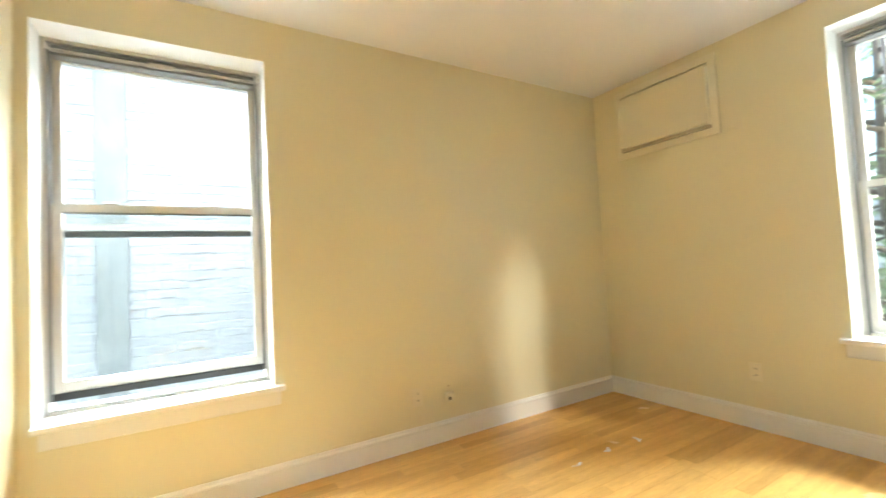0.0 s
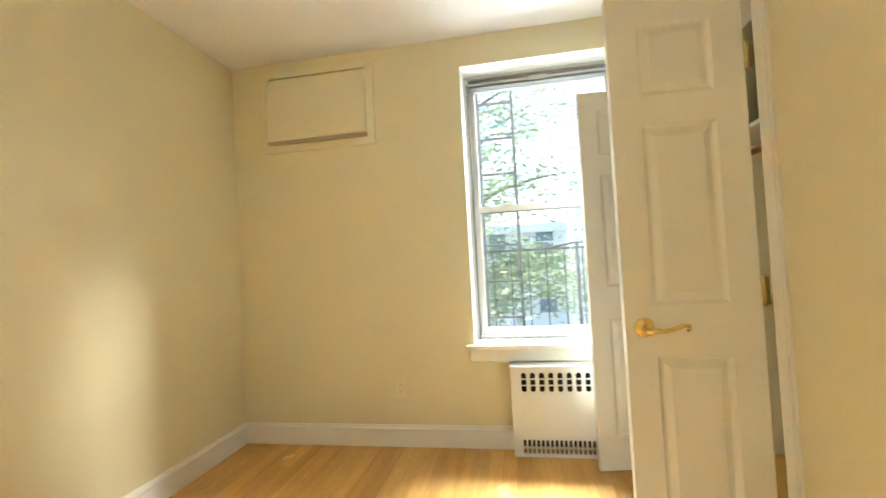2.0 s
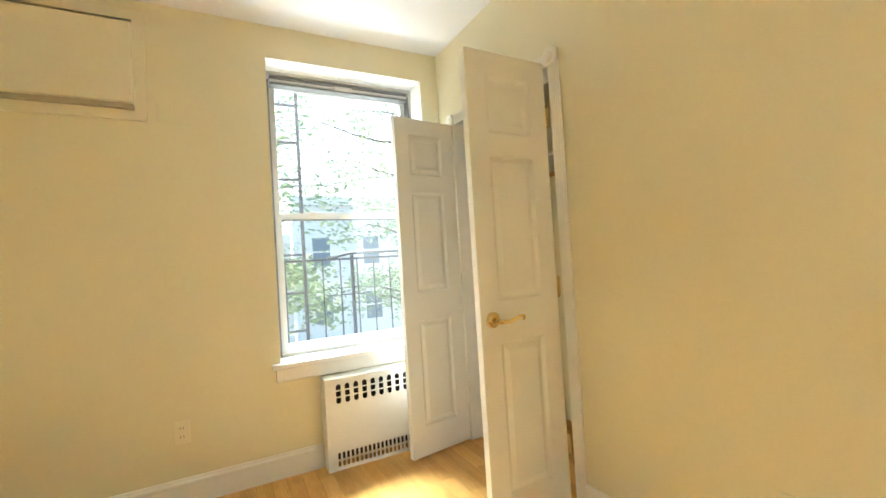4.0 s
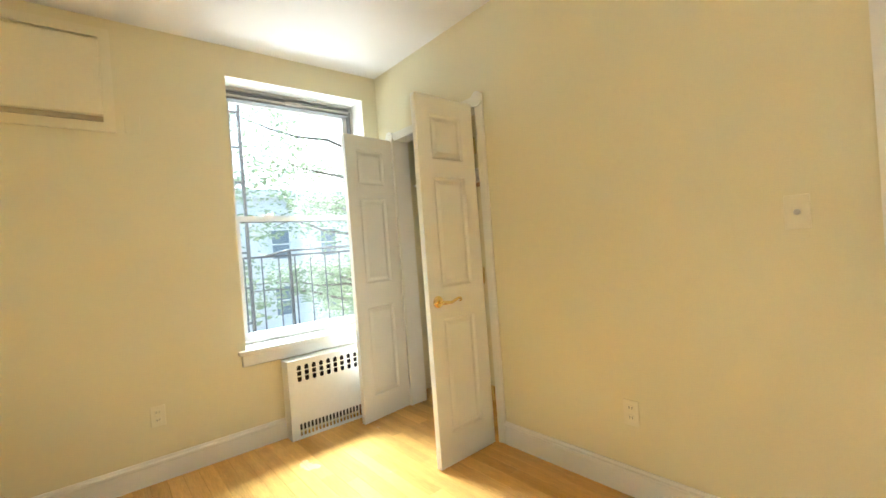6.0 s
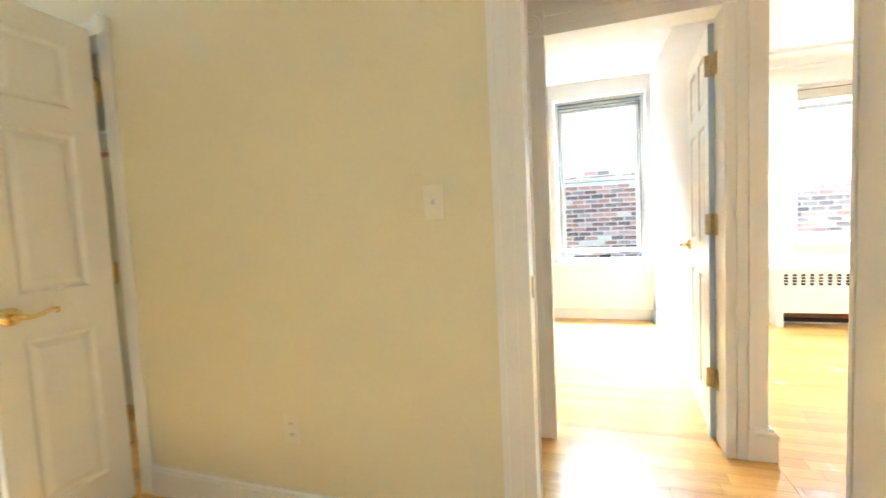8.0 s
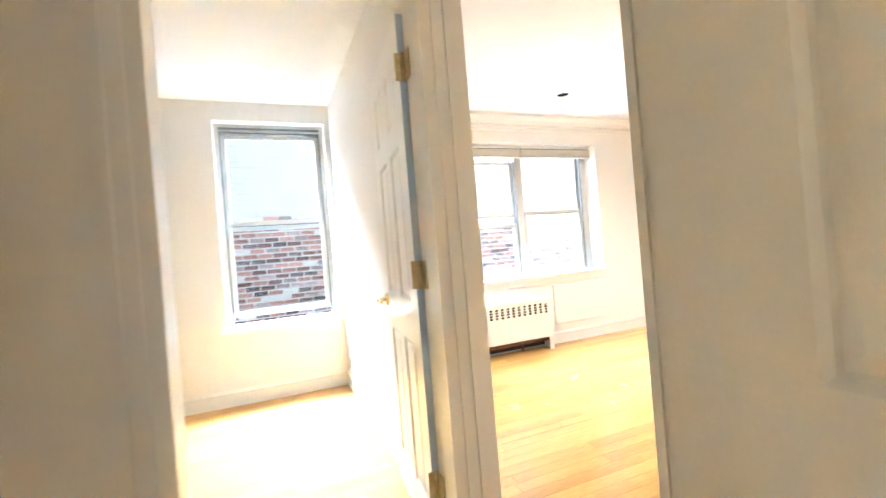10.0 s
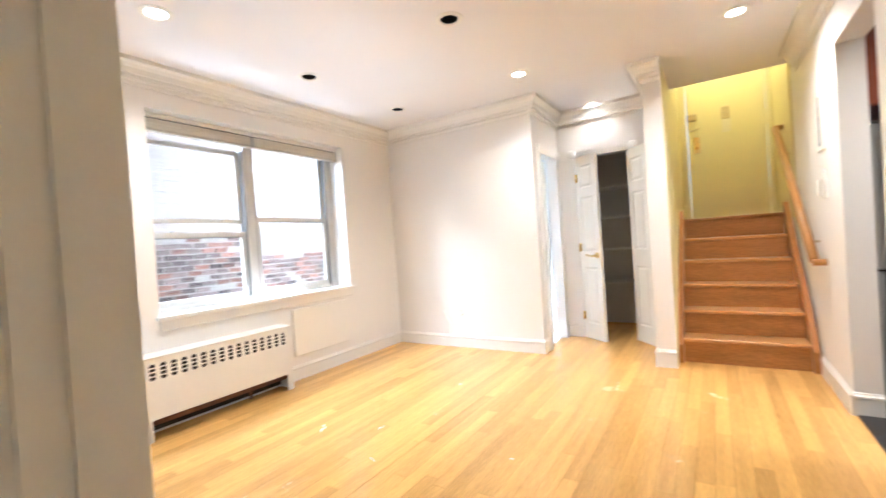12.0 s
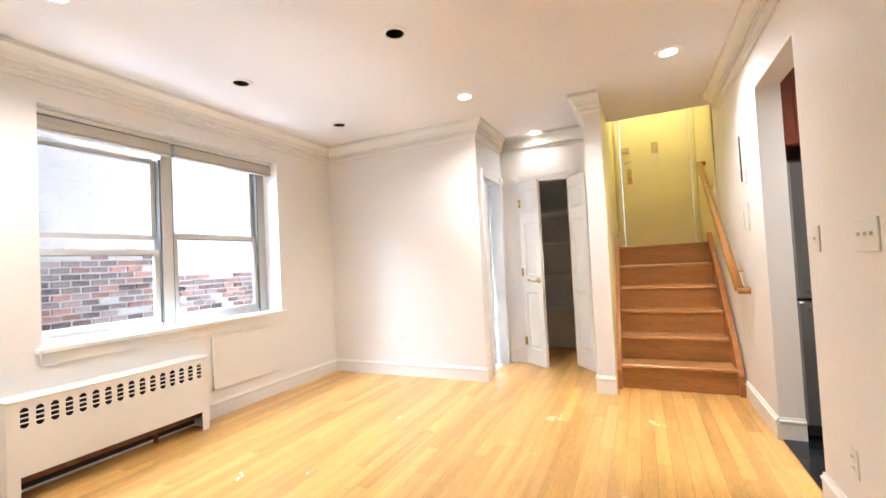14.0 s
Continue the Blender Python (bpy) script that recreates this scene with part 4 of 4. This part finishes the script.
for f in (0.15, 0.8):
    q = e0.lerp(e1, f)
    part("bracket", tube(bmesh.new(), [(q.x, 0.476, q.z - 0.06), (q.x, 0.42, q.z - 0.06), (q.x, 0.405, q.z - 0.025)], 0.008, 8), AGEDBRASS, hr)
# Lamp and base are out of view, added for the stairwell's yellowish light.
lm = bpy.data.lights.new("stair_lamp", "POINT")
lm.energy, lm.color, lm.shadow_soft_size = 9, (1.0, 0.90, 0.68), 0.08
sl = thing("stair_ceiling_lamp", pose(-6.0, 0.0, 3.9), "plain ceiling lamp base over the landing, out of view", "ceiling lamp")
part("lamp_base", tube(bmesh.new(), [(0, 0, -0.0005), (0, 0, -0.03)], 0.10, 20), TRIM, sl)
new("stair_lamp", lm).matrix_world = pose(-6.0, 0.0, 3.7)

# Unseen kitchen lamp, added to light the refrigerator and the opening's jamb.
can(-3.0, 1.25, True)
kl = bpy.data.lights.new("can_light", "SPOT")
kl.energy, kl.color, kl.spot_size, kl.spot_blend, kl.shadow_soft_size = 70, (1.0, 0.88, 0.74), radians(150), 1.0, 0.045
new("can_light", kl).matrix_world = look((-3.0, 1.25, H - 0.012), (-3.0, 1.25, 0))

# ---- kitchen seen through its opening ----
fr = thing("refrigerator", pose(-3.79, 0.622, 0.002), "tall stainless refrigerator with a lower freezer", "refrigerator")
part("body", boxes((-0.62, -0.06, 0.0, 0.74, 0.02, 1.70), bev=0.006), NEARBLACK, fr)
for z0, z1 in ((0.08, 0.835), (0.85, 1.70)):
    dd = part("door", boxes((-0.058, 0.0, 0.003, 0.737, z0, z1), bev=0.012), STEEL, fr)
    bm = bmesh.new()
    zz = z1 - 0.05 if z0 < 0.5 else z0 + 0.05
    tube(bm, [(0.0, 0.06, zz), (0.045, 0.07, zz), (0.045, 0.67, zz), (0.0, 0.68, zz)], 0.012, 8)
    part("handle", bm, STEEL, dd)
part("kick_plate", boxes((-0.06, -0.02, 0.01, 0.73, 0.02, 0.075)), BLACKGASKET, fr)
kc = thing("wall_cabinet", pose(-3.81, 0.616, 1.80), "red cherry kitchen cabinet over the refrigerator", "cabinet")
part("body", boxes((-0.55, 0.0, 0.0, 0.78, 0.0, 0.62), bev=0.003), CHERRY, kc)
for y in (0.005, 0.395):
    dd = part("door", boxes((0.001, 0.02, y, y + 0.38, 0.006, 0.614), bev=0.003), CHERRY, kc)
    part("raised_field", boxes((0.021, 0.027, y + 0.06, y + 0.32, 0.07, 0.55), bev=0.004), CHERRY, dd)

# ---- outside: ground, walls of the light wells, fire escape, tree, far houses ----
tagged(part("ground", boxes((-60, 90, -60, 60, -3.4, -3.2)), GROUND), "grey concrete courtyard ground far below", "ground", kind="structure")


def brick_wall(name, m, w, h, bw, bh, gap, brick_mats, mortar, label, pick, skip=lambda x, z: False, proud=0.012, rough=0.004, pale_from=99.0):
    """Running bond on the plane y = 0 facing -y: local x across, z up. pick: (x0, x1, z0, z1), the stretch whose bricks are single parts."""
    base_ob = thing(name, m, label, "brick wall", kind="structure")
    part("mortar_bed", boxes((0, w, 0.0, 0.25, 0, h)), mortar, base_ob)
    rng = random.Random(5)
    shared = {}
    verts, faces, count = [], [], 0
    rest = {k: ([], []) for k in range(len(brick_mats))}
    nz, nx = int(h / (bh + gap)), int(w / (bw + gap)) + 1
    for j in range(nz):
        for i in range(nx):
            x0 = i * (bw + gap) - (0.5 * (bw + gap) if j % 2 else 0)
            x1 = x0 + bw
            x0, x1 = max(0.0, x0), min(w, x1)
            z0 = j * (bh + gap) + gap
            if x1 - x0 < 0.03 or skip((x0 + x1) / 2, z0) or (len(brick_mats) > 1 and rng.random() < 0.07):
                continue
            k = 0 if len(brick_mats) == 1 else (1 if rng.random() < 0.38 else 0)
            # Bricks from about pale_from upwards take the third, paler material.
            if z0 > pale_from + rng.uniform(0, 0.15):
                k = 2
            d = (proud + rng.uniform(-rough, rough)) * (0.3 if k == 2 else 1.0)
            if pick[0] < x0 and x1 < pick[1] and pick[2] < z0 < pick[3] and x1 - x0 > bw * 0.98 and count < 300:
                key = (k, rng.randrange(4))
                if key not in shared:
                    bm = bmesh.new()
                    box(bm, 0, bw, -proud - rough * (key[1] - 1.5) * 0.6, 0.001, 0, bh)
                    for v in bm.verts:
                        if v.co.y < 0:
                            v.co.x += rng.uniform(-0.014, 0.014) + (0.003 if v.co.x < bw / 2 else -0.003)
                            v.co.z += rng.uniform(-0.009, 0.009)
                    shared[key] = mesh_of("brick", bm, brick_mats[k])
                b = new("brick", shared[key])
                b.parent = base_ob
                b.matrix_basis = Matrix.Translation((x0, 0, z0))
                count += 1
                continue
            vs, fs = rest[k]
            o = len(vs)
            jx = [rng.uniform(-0.012, 0.012) if len(brick_mats) > 1 else rng.uniform(-0.006, 0.006) for _ in range(4)]
            vs += [(x0 + 0.002 + jx[0], -d, z0 + jx[1]), (x1 - 0.002 + jx[1], -d, z0 + jx[2]), (x1 - 0.002 + jx[2], -d, z0 + bh + jx[3]), (x0 + 0.002 + jx[3], -d, z0 + bh + jx[0]), (x0, 0.001, z0), (x1, 0.001, z0), (x1, 0.001, z0 + bh), (x0, 0.001, z0 + bh)]
            fs += [(o, o + 1, o + 2, o + 3), (o, o + 4, o + 5, o + 1), (o + 1, o + 5, o + 6, o + 2), (o + 2, o + 6, o + 7, o + 3), (o + 3, o + 7, o + 4, o)]
    for k, (vs, fs) in rest.items():
        me = bpy.data.meshes.new("far_bricks")
        me.from_pydata(vs, [], fs)
        me.materials.append(brick_mats[k])
        ob = new("far_bricks", me)
        ob.parent = base_ob
        tagged(ob, kind="stuff")
    return base_ob


# Unseen block above the flat, added to keep direct sun off the yard walls.
tagged(part("upper_storeys", boxes((-5.19, 3.49, -3.79, 3.09, 2.76, 11.0), (-6.99, -5.191, -3.79, 3.09, 4.02, 11.0)), DARKBRICK), "unseen plain block of upper storeys that shades the light wells", "building", kind="structure")

# fire escape outside the east window
fe = thing("fire_escape", pose(3.5, 0, 0), "black iron fire escape with a ladder and railing", "fire escape")
part("platform", boxes((0.03, 1.15, -1.2, 1.6, 0.18, 0.21)), IRON, fe)
part("rail_bar", boxes((1.085, 1.11, -1.2, 1.25, 1.215, 1.235)), IRON, fe)
part("rail_bar", boxes((1.085, 1.11, -1.2, 1.25, 0.30, 0.32)), IRON, fe)
part("top_rail", tube(bmesh.new(), [(1.10, 0.60, 1.235), (1.10, 0.38, 1.278), (1.10, -1.2, 1.285)], 0.014, 6), IRON, fe)
for i in range(15):
    y = -1.15 + i * 0.163
    part("baluster", boxes((1.091, 1.103, y, y + 0.011, 0.21, 1.215)), IRON, fe)
part("post", boxes((1.112, 1.138, 0.35, 0.378, 0.21, 1.285)), IRON, fe)
for y in (0.875, 1.16):
    part("ladder_stile", boxes((0.62, 0.65, y, y + 0.024, 0.21, 4.2)), IRON, fe)
for i in range(14):
    part("rung", boxes((0.625, 0.645, 0.90, 1.159, 0.36 + i * 0.30, 0.378 + i * 0.30)), IRON, fe)


def tree(m, h, spread, nleaf, seed, label):
    rng = random.Random(seed)
    t = thing("tree", m, label, "tree")
    bm = bmesh.new()
    tube(bm, [(0, 0, 0), (0.1, 0.05, h * 0.3), (0.0, 0.15, h * 0.6), (0.1, 0.1, h * 0.95)], [0.16, 0.12, 0.08, 0.02], 8)
    part("trunk", bm, BARK, t)
    tips = []
    for b in range(30):
        z = h * rng.uniform(0.3, 0.92)
        a = rng.uniform(0, math.tau)
        L = spread * rng.uniform(0.5, 1.0)
        p0 = Vector((0.05, 0.1, z))
        pts = [p0]
        for s in range(1, 6):
            f = s / 5
            pts.append(p0 + Vector((math.cos(a + 0.3 * f) * L * f, math.sin(a + 0.3 * f) * L * f, L * 0.35 * f * (1 - 0.5 * f))) + Vector((rng.uniform(-.1, .1), rng.uniform(-.1, .1), rng.uniform(-.08, .08))))
        bm = bmesh.new()
        tube(bm, pts, [0.045, 0.035, 0.025, 0.018, 0.012, 0.006], 5)
        part("limb", bm, BARK, t)
        tips += [p + Vector((rng.gauss(0, 0.18), rng.gauss(0, 0.18), rng.gauss(0, 0.15))) for p in pts[2:] for _ in range(3)]
    vs, fs = [], []
    for i in range(nleaf):
        c = rng.choice(tips) + Vector((rng.gauss(0, 0.22), rng.gauss(0, 0.22), rng.gauss(0, 0.14)))
        a = Vector((rng.uniform(-1, 1), rng.uniform(-1, 1), rng.uniform(-0.6, 0.3))).normalized()
        b = a.orthogonal().normalized()
        s = rng.uniform(0.04, 0.075)
        o = len(vs)
        vs += [c - a * s, c + b * s * 0.45, c + a * s, c - b * s * 0.45]
        fs.append((o, o + 1, o + 2, o + 3))
    me = bpy.data.meshes.new("crown")
    me.from_pydata([tuple(v) for v in vs], [], fs)
    me.materials.append(LEAF)
    c = new("crown", me)
    c.parent = t
    tagged(c, kind="stuff")


tree(pose(8.2, 2.0, -3.2), 8.4, 3.4, 16000, 3, "leafy street tree with thin spreading branches")
tree(pose(9.0, -3.1, -3.2), 8.2, 3.4, 14000, 8, "leafy tree in front of the pale houses")

tree(pose(13.5, 3.6, -3.2), 7.6, 3.4, 9000, 21, "leafy tree farther off beside the houses")


def far_house(m, w, h, cols, rows, label):
    hs = thing("house", m, label, "house")
    part("wall", boxes((0, 0.4, 0, w, 0, h)), FACADE, hs)
    part("cornice", boxes((-0.25, 0.0, 0, w, h - 0.5, h - 0.1)), TRIM, hs)
    for j in range(rows):
        for i in range(cols):
            y, z = (i + 0.5) * w / cols, 1.2 + j * 3.1
            wf = part("window", boxes((-0.06, -0.002, y - 0.55, y + 0.55, z, z + 1.7)), TRIM, hs)
            part("pane", boxes((-0.075, -0.061, y - 0.46, y + 0.46, z + 0.08, z + 0.82)), DARKGLASS, wf)
            part("pane", boxes((-0.075, -0.061, y - 0.46, y + 0.46, z + 0.9, z + 1.62)), DARKGLASS, wf)


far_house(pose(24, -16, -3.2), 14, 8.2, 5, 2, "pale row house with rows of sash windows")
far_house(pose(24.5, -1.9, -3.2), 13, 6.2, 5, 2, "lower pale row house with rows of windows")

# ---- pieces: bricks and floor strips ----
brick_wall("painted_brick_wall", pose(-3.0, 4.55, -3.0), 9.0, 7.5, 0.20, 0.062, 0.012, [PAINTBRICK], PAINTMORTAR, "white painted brick wall across the light well", (2.6, 4.2, 3.4, 5.2), proud=0.006, rough=0.002)
# Flat upright strip of mottled grey in front of the bricks.
dp = thing("grey_wall_strip", pose(-0.45, 4.55, -3.0), "grey upright strip on the painted brick wall", "pier", kind="structure")
part("pier", boxes((-0.10, 0.10, -0.03, -0.012, 0, 7.5)), GREYSTREAK, dp)
brick_wall("brick_wall_living", pose(0.4, -6.6, -3.0, 0, 0, 180), 9.0, 9.0, 0.185, 0.060, 0.022, [DARKBRICK, REDBRICK, PALEBRICK], MORTAR, "old sooty brick wall with peeling stucco across the yard", (2.2, 5.2, 3.3, 4.6), skip=lambda x, z: z > 4.47 - 0.15 * (x - 3.8) + 0.10 * math.sin(x * 3.1) + 0.05 * math.sin(x * 8.3) and z < 5.0 + 0.1 * math.sin(x * 3), rough=0.006, pale_from=4.7)
brick_wall("brick_wall_bedroom_two", pose(4.5, -6.4, -3.0, 0, 0, 180), 5.6, 9.0, 0.188, 0.058, 0.022, [REDBRICK, DARKBRICK, PALEBRICK], MORTAR, "old red brick wall across the yard", (3.6, 5.5, 3.3, 4.6), rough=0.006, pale_from=4.75)

STRIP = 0.078


def lay(floor, x0, x1, y0, y1):
    rng = random.Random(11)
    y, n, far = y0, 0, bmesh.new()
    while y < y1 - 0.002:
        ye = min(y + STRIP, y1)
        x = x0 - rng.uniform(0, 0.9)
        while x < x1:
            xe = x + rng.choice((0.55, 0.8, 1.05, 1.3))
            a, b = max(x, x0), min(xe, x1)
            if b - a > 0.01:
                bm = far if n >= 200 else bmesh.new()
                g = 0.0006
                v = [bm.verts.new(p) for p in ((a + g, y + g, 0), (b - g, y + g, 0), (b - g, ye - g, 0), (a + g, ye - g, 0), (a, y, -0.004), (b, y, -0.004), (b, ye, -0.004), (a, ye, -0.004))]
                for q in ((0, 1, 2, 3), (4, 5, 1, 0), (5, 6, 2, 1), (6, 7, 3, 2), (7, 4, 0, 3)):
                    bm.faces.new([v[i] for i in q])
                if n < 200:
                    part("plank", bm, PLANK, floor)
                n += 1
            x = xe
        y = ye
    if len(far.verts):
        tagged(part("planks", far, PLANK, floor), kind="stuff")
    else:
        far.free()


lay(floors["floor_bedroom"], -0.56, 3.2, -0.04, 2.8)
lay(floors["floor_living"], -6.2, -0.645, -1.70, 0.49)
lay(floors["floor_living"], -4.571, -0.645, -3.5, -1.70)
lay(floors["floor_closet"], 1.9, 3.2, -0.72, -0.041)
lay(floors["floor_hall"], -0.644, 0.75, -0.80, -0.04)
lay(floors["floor_bedroom_two"], -0.645, 2.9, -3.5, -0.80)


# ---- dried paint spots and scuffs on the strip floors ----
SPATTER = mat("dried_white_paint", (0.68, 0.63, 0.54), 0.6, var=0.08, scale=40, bump=0.2, fine=90)


def scuff(floor, x, y, size, seed, turn):
    rng = random.Random(seed)
    bm = bmesh.new()
    for k in range(4):
        cx, cy = rng.gauss(0, size * 0.5), rng.gauss(0, size * 0.2)
        rad = size * rng.uniform(0.16, 0.42)
        n = 9
        pts = [(cx + rad * rng.uniform(0.55, 1.2) * math.cos(i * math.tau / n), cy + rad * 0.55 * rng.uniform(0.5, 1.2) * math.sin(i * math.tau / n)) for i in range(n)]
        top = [bm.verts.new((px, py, 0.0012 + 0.0003 * k)) for px, py in pts]
        low = [bm.verts.new((px * 1.03, py * 1.03, 0.0)) for px, py in pts]
        bm.faces.new(top)
        for i in range(n):
            bm.faces.new((low[i], low[(i + 1) % n], top[(i + 1) % n], top[i]))
    part("paint_spot", bm, SPATTER, floor, "dried white paint spot", pose(x, y, 0.0, 0, 0, turn))


for k, (x, y, z) in enumerate(((1.93, 2.05, 0.04), (2.20, 2.07, 0.06), (2.48, 2.08, 0.065))):
    scuff(floors["floor_bedroom"], x, y, z, 40 + k, 15 * k)
for k, (x, y, z) in enumerate(((-2.41, -2.07, 0.035), (-2.27, -2.43, 0.05), (-2.10, -1.84, 0.022), (-2.43, -1.13, 0.018))):
    scuff(floors["floor_living"], x, y, z, 60 + k, 40 * k)
